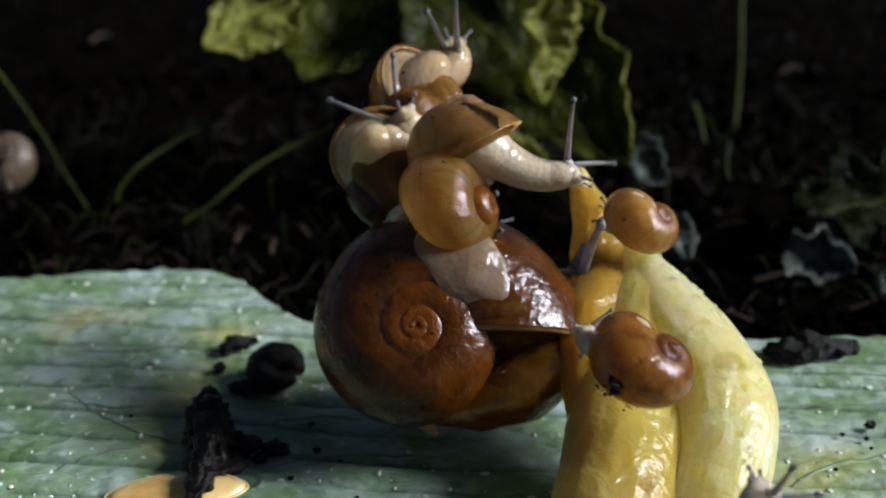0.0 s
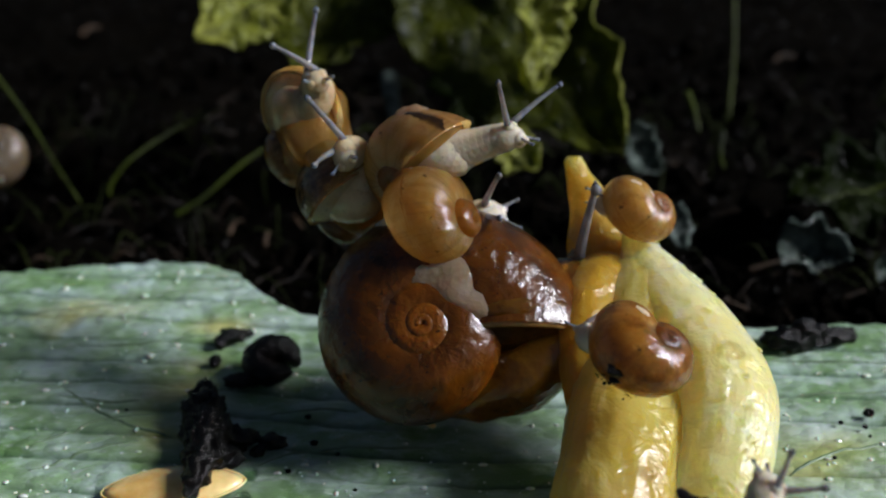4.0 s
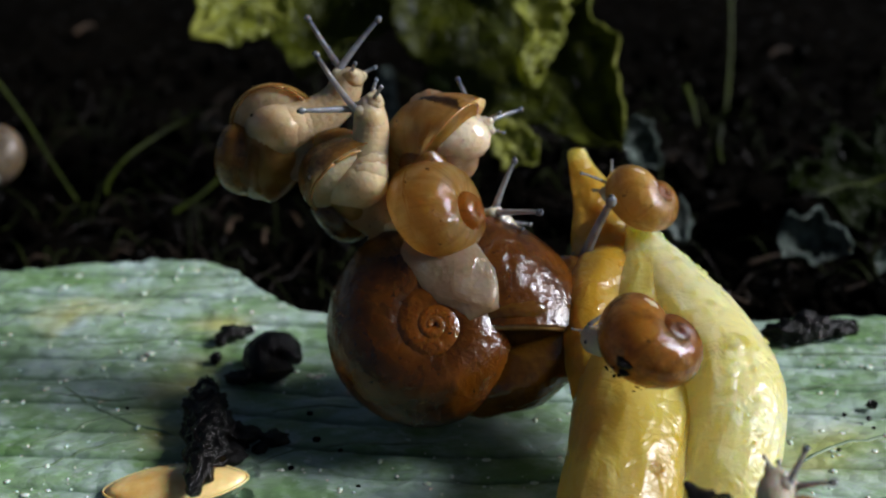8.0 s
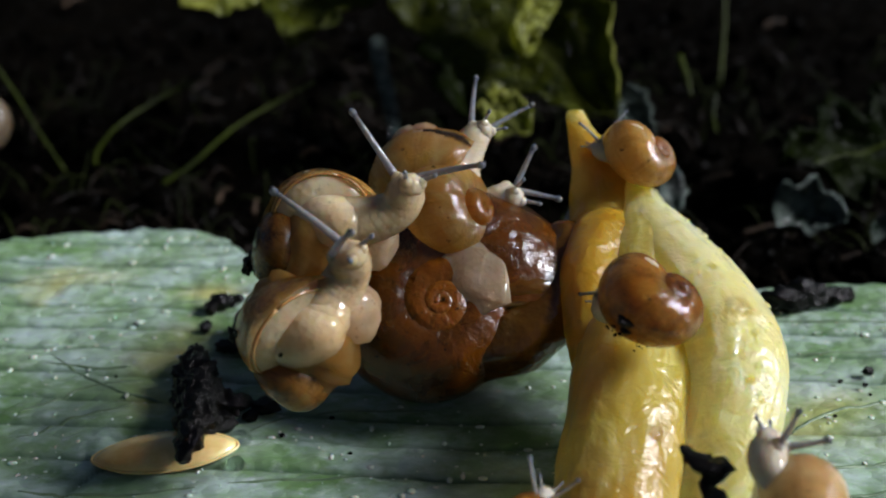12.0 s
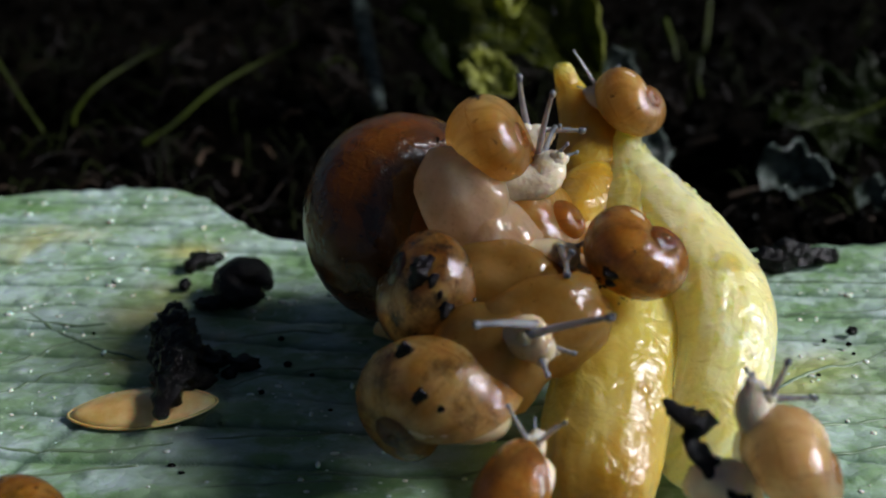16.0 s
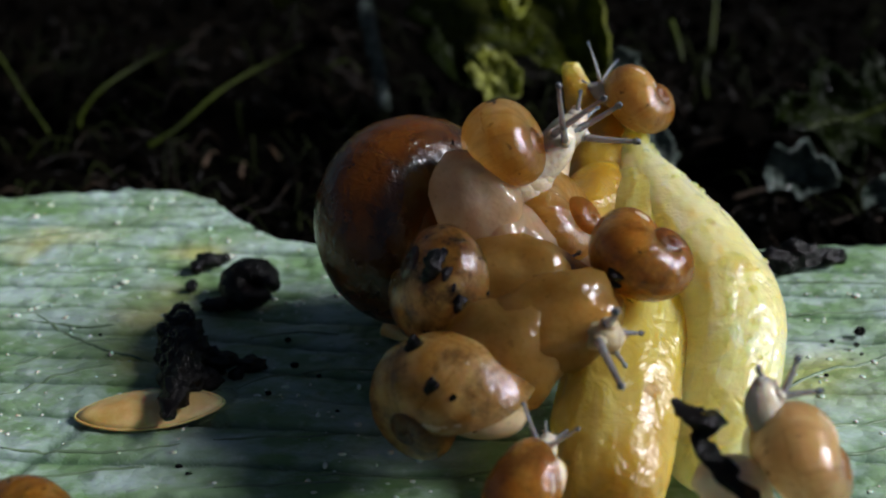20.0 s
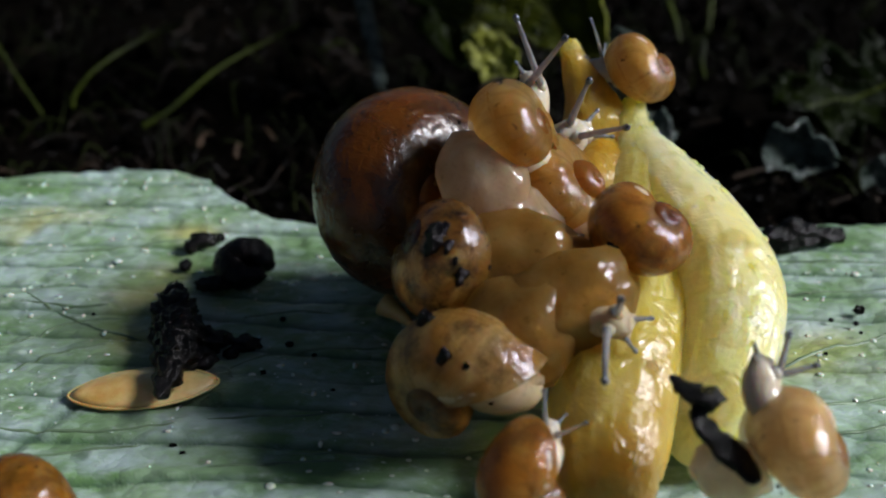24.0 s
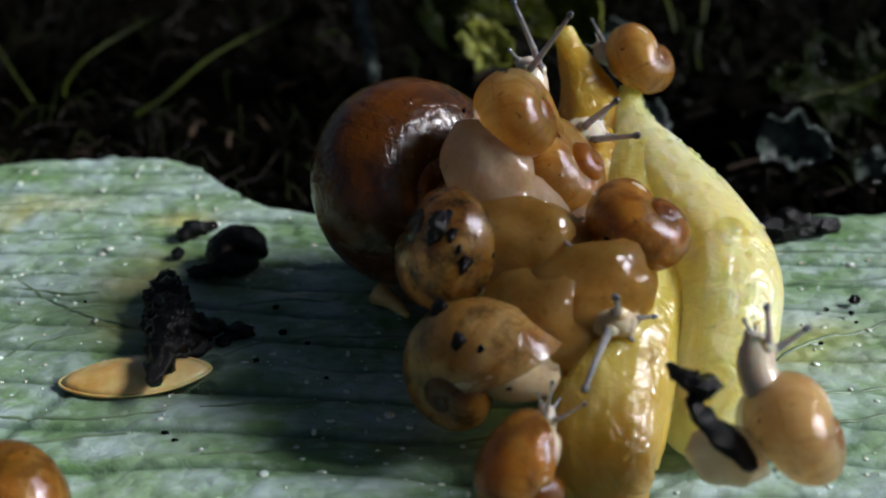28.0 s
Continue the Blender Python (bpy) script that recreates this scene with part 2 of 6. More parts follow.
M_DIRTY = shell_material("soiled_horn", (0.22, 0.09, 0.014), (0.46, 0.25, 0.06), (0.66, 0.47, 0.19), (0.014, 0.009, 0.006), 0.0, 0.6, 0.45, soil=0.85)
# Greyish horn of the soil snail, darkened in colour to set it in shade.
M_DIMMED = shell_material("dimmed_horn", (0.05, 0.030, 0.015), (0.085, 0.062, 0.038), (0.13, 0.10, 0.065), (0.03, 0.018, 0.01), 0.0, 0.6, 0.1, 0.4, 0.4, 0.3, glass=0.1)
M_FLESH = flesh_material("pale_flesh", (0.92, 0.82, 0.66), (0.80, 0.66, 0.46), 0.4, 0.12)
M_DARKFLESH = flesh_material("brown_flesh", (0.13, 0.048, 0.010), (0.05, 0.02, 0.006), 0.12)
M_AMBERFLESH = flesh_material("rosy_flesh", (0.88, 0.72, 0.54), (0.74, 0.56, 0.36), 0.45, 0.7, 0.5)
M_HONEYFLESH = flesh_material("amber_flesh", (0.70, 0.50, 0.19), (0.54, 0.35, 0.10), 0.5, 0.8, 0.3)
M_CUSTARDFLESH = flesh_material("custard_flesh", (0.89, 0.74, 0.51), (0.73, 0.55, 0.31), 0.45, 0.25)
M_BUTTERFLESH = flesh_material("butter_flesh", (0.92, 0.79, 0.56), (0.78, 0.60, 0.35), 0.45, 0.12)
M_DEW = plain("dew_bead", (0.50, 0.58, 0.48), (0.64, 0.70, 0.62), 3, rough=0.02, bump=0.05, Coat_Weight=1.0, Coat_Roughness=0.02, Subsurface_Weight=0.3, Subsurface_Scale=0.0003)
M_HORN = flesh_material("tentacle_skin", (0.36, 0.37, 0.40), (0.18, 0.19, 0.22), 0.45, 0.2)
M_EYE = plain("eye_spot", (0.03, 0.03, 0.035), (0.08, 0.08, 0.09), 20, rough=0.2, bump=0.1)


# ---- mesh helpers (centimetres) ----
def mesh_of(name, bm, material, smooth=True):
    bmesh.ops.scale(bm, vec=(U, U, U), verts=bm.verts)
    bmesh.ops.recalc_face_normals(bm, faces=bm.faces)
    me = bpy.data.meshes.new(name)
    bm.to_mesh(me)
    bm.free()
    for m in material if isinstance(material, (list, tuple)) else (material,):
        me.materials.append(m)
    if smooth:
        me.polygons.foreach_set("use_smooth", [True] * len(me.polygons))
    return me


def part(name, bm, material, parent=None, label="", at=None, smooth=True):
    ob = new(name, mesh_of(name, bm, material, smooth))
    ob.parent = parent
    if at is not None:
        ob.matrix_basis = at
    if label:
        ob["label"] = label
    return ob


def thing(name, at, label, category, group="", kind=""):
    ob = new(name)
    ob.empty_display_size = 0.002
    ob.matrix_basis = at
    return tagged(ob, label, category, group, kind)


def ball(bm, centre, radii, turn=None, rough=0.0, freq=3.0, seg=16, rings=10, seed=0.0):
    """An uneven ellipsoid."""
    m = Matrix.Translation(centre) @ ((turn or Matrix()).to_4x4()) @ Matrix.Diagonal((*radii, 1))
    made = bmesh.ops.create_uvsphere(bm, u_segments=seg, v_segments=rings, radius=1.0)["verts"]
    for v in made:
        if rough:
            v.co *= 1 + rough * noise.noise(v.co * freq + Vector((seed, seed * 0.7, 3)))
        v.co = m @ v.co
    return made


def beads(name, places, material, parent=None, seg=9, rings=5, flat=0.7):
    """Many small domes as one mesh; places: centre, normal and radius of each."""
    unit = [(math.sin(math.pi * i / rings) * math.cos(2 * math.pi * j / seg), math.sin(math.pi * i / rings) * math.sin(2 * math.pi * j / seg), flat * math.cos(math.pi * i / rings)) for i in range(rings + 1) for j in range(seg)]
    quads = [(i * seg + j, (i + 1) * seg + j, (i + 1) * seg + (j + 1) % seg, i * seg + (j + 1) % seg) for i in range(rings) for j in range(seg)]
    unit, quads = np.array(unit), np.array(quads)
    pts, faces = [], []
    for n, (c, up, r) in enumerate(places):
        turn = np.array(Vector(up).to_track_quat("Z", "Y").to_matrix())
        lopsided = np.array([1 + 0.35 * math.sin(n * 7.3), 1 + 0.35 * math.cos(n * 3.1), 1])
        pts.append((unit * lopsided) @ turn.T * r + np.array(c))
        faces.append(quads + n * len(unit))
    me = bpy.data.meshes.new(name)
    me.from_pydata((np.concatenate(pts) * U).tolist(), [], np.concatenate(faces).tolist())
    me.polygons.foreach_set("use_smooth", [True] * len(me.polygons))
    me.materials.append(material)
    ob = new(name, me)
    ob.parent = parent
    return ob


def tube(bm, points, radii, sides=8, flat=1.0, up=Vector((0, 0, 1)), attrs=None, shape=None):
    """A closed tube along points; attrs maps a layer's name to f(along, around)."""
    layers = {n: bm.verts.layers.float.get(n) or bm.verts.layers.float.new(n) for n in attrs or {}}
    rings, last = [], len(points) - 1
    for i, (p, r) in enumerate(zip(points, radii)):
        p, r = Vector(p), float(r)
        way = (Vector(points[min(i + 1, last)]) - Vector(points[max(i - 1, 0)])).normalized()
        side = way.cross(up)
        side = side.normalized() if side.length > 1e-4 else Vector((1, 0, 0))
        over = side.cross(way)
        ring = []
        for j in range(sides):
            a = 2 * math.pi * j / sides
            k = shape(i / last, a) if shape else 1.0
            v = bm.verts.new(p + r * k * (math.cos(a) * side + flat * math.sin(a) * over))
            for n, f in (attrs or {}).items():
                v[layers[n]] = f(i / last, a)
            ring.append(v)
        rings.append(ring)
    for a, b in zip(rings, rings[1:]):
        for j in range(sides):
            bm.faces.new((a[j], a[(j + 1) % sides], b[(j + 1) % sides], b[j]))
    bm.faces.new(rings[0][::-1])
    bm.faces.new(rings[-1])
    return rings


def bow(*knots, steps=8):
    """A smooth line through knots."""
    ks = [Vector(k) for k in knots]
    ks = [2 * ks[0] - ks[1], *ks, 2 * ks[-1] - ks[-2]]
    out = []
    for a, b, c, d in zip(ks, ks[1:], ks[2:], ks[3:]):
        for s in range(steps):
            t = s / steps
            out.append(0.5 * (2 * b + (c - a) * t + (2 * a - 5 * b + 4 * c - d) * t * t + (3 * b - a - 3 * c + d) * t**3))
    return [*out, ks[-2]]


# ---- snails ----
# In a snail's own space the spire points to +z and the mouth of the shell lies towards +x.
def shell_mesh(r, turns=2.1, spread=2.7, tall=0.70, thick=0.62, arm=0.38, twist=-45.0, seed=0.0, sides=36, steps_a_turn=44):
    """A coiled shell of half width r; its mouth: centre, outward way and radius. twist: degrees by which the mouth is turned about the spire."""
    pts, steps = [], int(turns * steps_a_turn)
    for i in range(steps + 1):
        turned = (steps - i) / steps_a_turn
        back, k = turned * 2 * math.pi, spread**-turned
        k *= 1 + 0.05 * math.exp(-((turned / 0.05) ** 2))
        for j in range(sides):
            q = 2 * math.pi * j / sides
            rr = thick * k * (1 + 0.006 * math.sin(back * 23 + math.sin(back * 5)) + 0.025 * noise.noise(Vector((back * 0.9, q, seed))))
            rad, z = arm * k + rr * math.cos(q), -tall * k + rr * (math.sin(q) * (1.0 if math.sin(q) > 0 else 1.12))
            a = back + radians(twist)
            pts.append((rad * math.cos(a), rad * math.sin(a), z, i / steps, j / sides))
    a = np.array(pts)
    low, high = a[:, :3].min(0), a[:, :3].max(0)
    mid, f = (low + high) / 2, 2.2 * r / (0.35 * (high[0] - low[0] + high[1] - low[1]) + 0.34 * (high[2] - low[2]))
    bm = bmesh.new()
    whorl, around = bm.verts.layers.float.new("whorl"), bm.verts.layers.float.new("around")
    vs = []
    for x, y, z, g, q in a:
        v = bm.verts.new(((x - mid[0]) * f, (y - mid[1]) * f, (z - mid[2]) * f))
        v[whorl], v[around] = g, q
        vs.append(v)
    for i in range(steps):
        for j in range(sides):
            k = (j + 1) % sides
            bm.faces.new((vs[i * sides + j], vs[i * sides + k], vs[(i + 1) * sides + k], vs[(i + 1) * sides + j]))
    bm.faces.new(vs[:sides][::-1])
    t = radians(twist)
    mouth = Vector(((arm * math.cos(t) - mid[0]) * f, (arm * math.sin(t) - mid[1]) * f, (-tall - mid[2]) * f))
    return bm, mouth, Vector((math.sin(t), -math.cos(t), 0)), thick * f


def lip_mesh(mouth, way, m, thick=0.03):
    """The rim of the shell's mouth: a ring square to its way."""
    bm = bmesh.new()
    turn = way.to_track_quat("Z", "Y").to_matrix()
    pts = [mouth + turn @ Vector((m * math.cos(q), m * 0.92 * math.sin(q), 0)) for q in np.linspace(0, 2 * math.pi, 41)]
    tube(bm, pts, [thick * m] * 41, 7, up=way)
    return bm


def horn_mesh(length, base, tip):
    bm = bmesh.new()
    n = 9
    tube(bm, [(length * i / n, 0, 0.02 * length * math.sin(3 * i / n)) for i in range(n + 1)], [base + (tip * 0.6 - base) * (i / n) ** 0.7 for i in range(n + 1)], 8)
    start = len(bm.faces)
    ball(bm, (length, 0, 0.0), (tip * 1.25, tip, tip), seg=10, rings=7)
    made = ball(bm, (length + tip * 0.75, 0, tip * 0.35), (tip * 0.6,) * 3, seg=8, rings=6)
    dark = set(made)
    for f in bm.faces:
        if all(v in dark for v in f.verts):
            f.material_index = 1
    return bm


def head_mesh(w, seed):
    """A blunt head towards +x: rounded brow, muzzle with two lip lobes."""
    bm = bmesh.new()
    ball(bm, (0, 0, 0), (w * 1.5, w, w * 0.95), rough=0.10, freq=2.5, seg=18, rings=12, seed=seed)
    ball(bm, (w * 1.05, 0, -w * 0.28), (w * 0.6, w * 0.72, w * 0.6), rough=0.1, seg=14, rings=9, seed=seed + 1)
    for s in (-1, 1):
        ball(bm, (w * 1.35, s * w * 0.38, -w * 0.5), (w * 0.32, w * 0.3, w * 0.26), seg=10, rings=7)
        ball(bm, (w * 0.75, s * w * 0.42, w * 0.55), (w * 0.42, w * 0.34, w * 0.4), seg=10, rings=7)
    return bm


MOUTHS = {}


def snail(at, r, shell, flesh, label, head_size=0.30, horn=1.2, segments=11, group="snails on the leaf", seed=1.0, shape=None, lip=None, foot=None, mantle=None, coil=None):
    s = thing("snail", at, label, "snail", group)
    bm, mouth, way, m = shell_mesh(r, seed=seed, **(shape or coil or {}))
    sh = part("shell", bm, shell, s)
    part("shell_lip", lip_mesh(mouth, way, m, 0.05 if shape else 0.03), lip or M_LIP, sh)
    bm = bmesh.new()
    ball(bm, (0, 0, 0), (0.99 * m, 1.0 * m, 0.42 * m), rough=0.06, freq=2, seg=26, rings=18, seed=seed)
    part("mantle", bm, mantle or flesh, s, at=Matrix.Translation((mouth - way * 0.16 * m) * U) @ way.to_track_quat("Z", "Y").to_matrix().to_4x4())
    if not shape:
        way = (way + Vector((0.30, -0.75, -0.58))).normalized()
    if foot:
        skin, place, long, wide, high = foot
        bm = bmesh.new()
        ball(bm, (0, 0, 0), (long, wide, high), rough=0.25, freq=1.7, seg=28, rings=20, seed=seed + 3)
        part("foot", bm, skin, s, at=place)
    m *= 0.42 if shape else 0.72
    w = head_size * r
    hd = part("head", head_mesh(w, seed), flesh, s, at=cm(r * 1.2, -r * 0.9, -0.3 * r))
    horns = []
    for sgn in (1, -1):
        h = part("upper_tentacle", horn_mesh(horn * r, w * 0.24, w * 0.20), (M_HORN, M_EYE), hd, "greyish translucent eye stalk")
        h.matrix_basis = cm(w * 0.75, sgn * w * 0.42, w * 0.7, 0, -40, sgn * 25)
        horns.append(h)
        low = part("lower_tentacle", horn_mesh(0.28 * r, w * 0.16, w * 0.13), (M_HORN, M_HORN), hd)
        low.matrix_basis = cm(w * 1.4, sgn * w * 0.42, -w * 0.35, 0, 25, sgn * 30)
    segs = []
    for i in range(segments):
        f = i / max(1, segments - 1)
        bm = bmesh.new()
        g = 0.88 * m + (head_size * 1.0 * r - 0.88 * m) * f**0.65
        ball(bm, (0, 0, 0), (g * 1.75, g, g), rough=0.04, freq=1.6, seg=18, rings=14, seed=seed)
        segs.append(part("neck_segment", bm, flesh, s))
    MOUTHS[r] = (mouth - way * 0.2 * m, way, m)
    bend(segs, r, [(0.0, hd.matrix_basis.copy())])
    return s, hd, horns, segs


def neck_poses(r, count, hm):
    """Poses of neck pieces on an arc from the shell's mouth to the head, in the snail's space."""
    mouth, way, m = MOUTHS[r]
    a, b = mouth * U, hm.translation.copy()
    ahead = hm.to_3x3() @ Vector((1, 0, 0))
    span = (b - a).length
    p1, p2 = a + way * span * 0.33, b - ahead * span * 0.35
    out = []
    for i in range(count):
        t = (i + 0.4) / (count + 0.1)
        p = a * (1 - t) ** 3 + 3 * p1 * t * (1 - t) ** 2 + 3 * p2 * t * t * (1 - t) + b * t**3
        d = 3 * (p1 - a) * (1 - t) ** 2 + 6 * (p2 - p1) * t * (1 - t) + 3 * (b - p2) * t * t
        out.append(Matrix.Translation(p) @ d.to_track_quat("X", "Z").to_matrix().to_4x4())
    return out


def bend(segs, r, head_rows):
    """Lays the neck pieces between shell and head; keys them where the head has several rows."""
    if len(head_rows) == 1:
        for o, m in zip(segs, neck_poses(r, len(segs), head_rows[0][1])):
            o.matrix_basis = m
        return
    laid = [(t, neck_poses(r, len(segs), m)) for t, m in head_rows]
    for i, o in enumerate(segs):
        walk(o, [(t, ms[i]) for t, ms in laid])


M_LIP = plain("shell_lip_horn", (0.34, 0.19, 0.06), (0.22, 0.11, 0.03), 6, rough=0.25, bump=0.2, Coat_Weight=0.4, Subsurface_Weight=0.3, Subsurface_Scale=0.0006)


# ---- ground: wet soil to the horizon, darkened in colour for shade ----
def smooth(a, b, x):
    t = min(1.0, max(0.0, (x - a) / (b - a)))
    return t * t * (3 - 2 * t)


def sheet(xs, ys, height, attrs=None):
    """A grid of heights as a mesh in centimetres; attrs: name -> f(x, y)."""
    pts = [(x * U, y * U, height(x, y) * U) for y in ys for x in xs]
    n = len(xs)
    faces = [(j * n + i, j * n + i + 1, (j + 1) * n + i + 1, (j + 1) * n + i) for j in range(len(ys) - 1) for i in range(n - 1)]
    me = bpy.data.meshes.new("sheet")
    me.from_pydata(pts, [], faces)
    for name, f in (attrs or {}).items():
        me.attributes.new(name, "FLOAT", "POINT").data.foreach_set("value", [f(x, y) for y in ys for x in xs])
    me.polygons.foreach_set("use_smooth", [True] * len(me.polygons))
    return me


def soil_height(x, y):
    p = Vector((x, y, 0))
    far = smooth(8, 40, abs(x) + abs(y))
    z = -0.75 + (1 - far) * (0.22 * noise.noise(p * 0.5) + 0.16 * noise.noise(p * 1.7) + 0.08 * noise.noise(p * 5) + 0.05 * noise.noise(p * 11))
    if y < 1.5:
        z = min(z, -0.35)
    return z


_near = list(np.linspace(-11, 11, 180))
ground = new("ground", sheet([-50000, -3000, -300, -60, -25, *_near, 25, 60, 300, 3000, 50000], [-50000, -3000, -300, -60, -20, *np.linspace(-6, 0, 30), *np.linspace(0.15, 20, 190), 28, 60, 300, 3000, 50000], soil_height))
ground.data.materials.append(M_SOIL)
tagged(ground, "wet garden soil, crumbly and uneven, coloured as if in shade", "ground", kind="structure")

def clods():
    rng = random.Random(2)
    base = bmesh.new()
    bmesh.ops.create_icosphere(base, subdivisions=2, radius=1.0)
    co = np.array([v.co[:] for v in base.verts])
    tri = np.array([[v.index for v in f.verts] for f in base.faces])
    base.free()
    pts, faces = [], []
    for n in range(1700):
        y = 1.0 + 9.5 * rng.random() ** 1.5
        x = rng.uniform(-6.5, 6.5) * (0.7 + 0.08 * y)
        r = rng.choice((0.04, 0.05, 0.07, 0.09, 0.12, 0.17)) * rng.uniform(0.7, 1.3)
        if y < leaf_edge(x) + r:
            continue
        m = np.array(Euler([rng.uniform(0, 6) for _ in range(3)]).to_matrix()) * np.array([1, rng.uniform(0.5, 1), rng.uniform(0.4, 0.9)])
        w = np.array([1 + 0.4 * noise.noise(Vector(c) * 1.7 + Vector((n, 0, 0))) + 0.2 * noise.noise(Vector(c) * 4 + Vector((n, 0, 0))) for c in co])
        faces.append(tri + len(pts) * len(co))
        pts.append((co * w[:, None]) @ m.T * r + (x, y, soil_height(x, y) + r * 0.3))
    me = bpy.data.meshes.new("clods")
    me.from_pydata((np.concatenate(pts) * U).tolist(), [], np.concatenate(faces).tolist())
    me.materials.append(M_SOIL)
    tagged(new("soil_clods", me), "small clods of wet soil, coloured as if in shade", "soil", kind="stuff")


# ---- the big salad leaf ----
EDGE_X = (-9, -4.06, -3.56, -3.19, -2.66, -2.29, -1.89, -1.63, -1.25, -0.5, 1, 2.31, 3.37, 9)
EDGE_Y = (1.0, 1.07, 1.09, 1.19, 1.32, 1.27, 0.99, 0.61, 0.26, 0.10, 0.05, 0.04, 0.07, 0.3)


@functools.lru_cache(maxsize=None)
def leaf_edge(x):
    return float(np.interp(x, EDGE_X, EDGE_Y)) + 0.05 * noise.noise(Vector((x * 2.2, 0, 7))) + 0.02 * noise.noise(Vector((x * 9, 0, 7)))


def leaf_rib(x, y):
    s = y + 0.10 * x + 0.10 * noise.noise(Vector((x * 0.5, y * 0.5, 2)))
    a = s / 0.34 + 0.5 * noise.noise(Vector((x * 0.25, s, 5)))
    main = math.exp(-(((a - round(a)) / 0.07) ** 2)) * smooth(-0.5, 0.3, noise.noise(Vector((x * 0.45, round(a) * 3.1, 9))) + 0.25)
    q = (y - 0.55 * x) / 1.3 + 0.35 * noise.noise(Vector((x * 0.8, y * 0.8, 12)))
    side = math.exp(-(((q - round(q)) / 0.028) ** 2)) * smooth(0.0, 0.3, noise.noise(Vector((x * 0.6, y * 0.6, 30))))
    return min(1.0, main + 0.8 * side)


def leaf_blot(x, y):
    """Yellowed spots of the leaf."""
    spots = ((-1.95, -0.95, 0.28, 0.45), (-1.85, 0.05, 0.25, 0.15), (-1.9, -1.5, 0.15, 0.25), (2.4, -1.7, 0.4, 0.3), (-2.9, 0.4, 0.3, 0.15))
    return min(0.8, sum(0.8 * math.exp(-(((x - a) / c) ** 2) - ((y - b) / d) ** 2) for a, b, c, d in spots) * (0.8 + 0.8 * noise.noise(Vector((x * 3, y * 3, 8)))))


def leaf_height(x, v):
    y = leaf_edge(x) + v
    p = Vector((x, y, 0))
    z = 0.05 * noise.noise(p * 0.6) + 0.022 * noise.noise(Vector((x * 1.2, y * 4, 3))) - 0.026 * leaf_rib(x, y) + 0.016 * noise.noise(Vector((x * 3, y * 7, 1))) + 0.010 * noise.noise(Vector((x * 8, y * 13, 5)))
    return z + 0.03 * math.exp(v / 0.5)


def leaf():
    xs, vs = [*np.linspace(-8, -4.6, 30), *np.linspace(-4.5, 4.2, 330), *np.linspace(4.3, 8, 30)], -np.concatenate([np.linspace(0, 0.3, 14), np.linspace(0.32, 5.2, 190)])
    me = sheet(xs, vs, leaf_height, {"rib": lambda x, v: leaf_rib(x, leaf_edge(x) + v), "blot": lambda x, v: leaf_blot(x, leaf_edge(x) + v)})
    co = np.empty(len(me.vertices) * 3)
    me.vertices.foreach_get("co", co)
    co = co.reshape(-1, 3)
    co[:, 1] += np.array([leaf_edge(x) * U for _ in vs for x in xs])
    me.vertices.foreach_set("co", co.ravel())
    me.flip_normals()
    me.materials.append(M_LEAF)
    ob = new("salad_leaf", me)
    thick = ob.modifiers.new("thickness", "SOLIDIFY")
    thick.thickness, thick.offset = 0.06 * U, -1
    return tagged(ob, "large pale green salad leaf, wet, ribbed and torn at its edge", "leaf")


salad_leaf = leaf()
clods()
M_VEIN = plain("leaf_vein", (0.08, 0.13, 0.07), (0.16, 0.23, 0.13), 5, rough=0.4, bump=0.3)
LEAF_VEINS = (((-3.47, 0.31), (-2.91, 0.42), (-2.37, 0.63), (-1.74, 0.73)),
    ((-2.91, -0.23), (-2.45, -0.18), (-2.00, -0.07), (-1.50, 0.04)),
    ((-2.85, -0.96), (-2.52, -1.01), (-2.23, -1.01)),
    ((-2.85, -0.83), (-2.48, -1.18), (-2.16, -1.37), (-1.91, -1.48)),
    ((-2.84, -1.60), (-2.66, -1.47), (-2.49, -1.29), (-2.09, -1.19)),
    ((-2.76, -1.87), (-2.46, -1.67), (-2.12, -1.54)),
    ((-1.31, -2.39), (-1.04, -2.37), (-0.81, -2.37), (-0.44, -2.35)),
    ((-0.86, -2.76), (-0.54, -2.74), (-0.03, -2.75), (0.42, -2.68), (0.75, -2.61)),
    ((-1.23, -2.86), (-0.91, -2.85), (-0.47, -2.83)),
    ((2.17, -1.90), (2.47, -1.71), (3.11, -1.41)),
    ((2.11, -2.38), (2.45, -2.27), (2.86, -2.16)),
    ((2.18, -2.63), (2.75, -2.47)),
    ((2.26, -0.98), (2.68, -0.92), (3.28, -0.90)),
    ((-1.26, -1.83), (-0.92, -1.64), (-0.48, -1.62), (-0.11, -1.59)),
    ((-2.58, -2.41), (-2.06, -2.48), (-1.50, -2.43)),
    ((-2.60, -2.74), (-2.11, -2.67), (-1.66, -2.65)),
    ((2.36, -0.44), (2.80, -0.49), (3.40, -0.55)),
    ((-1.28, -1.21), (-0.97, -1.14), (-0.66, -1.18)),
)
for _n, _v in enumerate(LEAF_VEINS):
    bm = bmesh.new()
    _pts = [(p.x + 0.03 * noise.noise(p * 2 + Vector((0, 0, _n))), p.y + 0.03 * noise.noise(p * 3 + Vector((5, 0, _n)))) for p in bow(*[(x, y, 0) for x, y in _v], steps=14)]
    tube(bm, [(x, y, leaf_height(x, y - leaf_edge(x)) - 0.002) for x, y in _pts], [0.004 + 0.011 * math.sin(math.pi * (i + 0.5) / len(_pts)) ** 0.5 * (1 + 0.4 * noise.noise(Vector((i * 0.3, _n, 0)))) for i in range(len(_pts))], 7, flat=0.6)
    part("vein", bm, M_VEIN, salad_leaf)


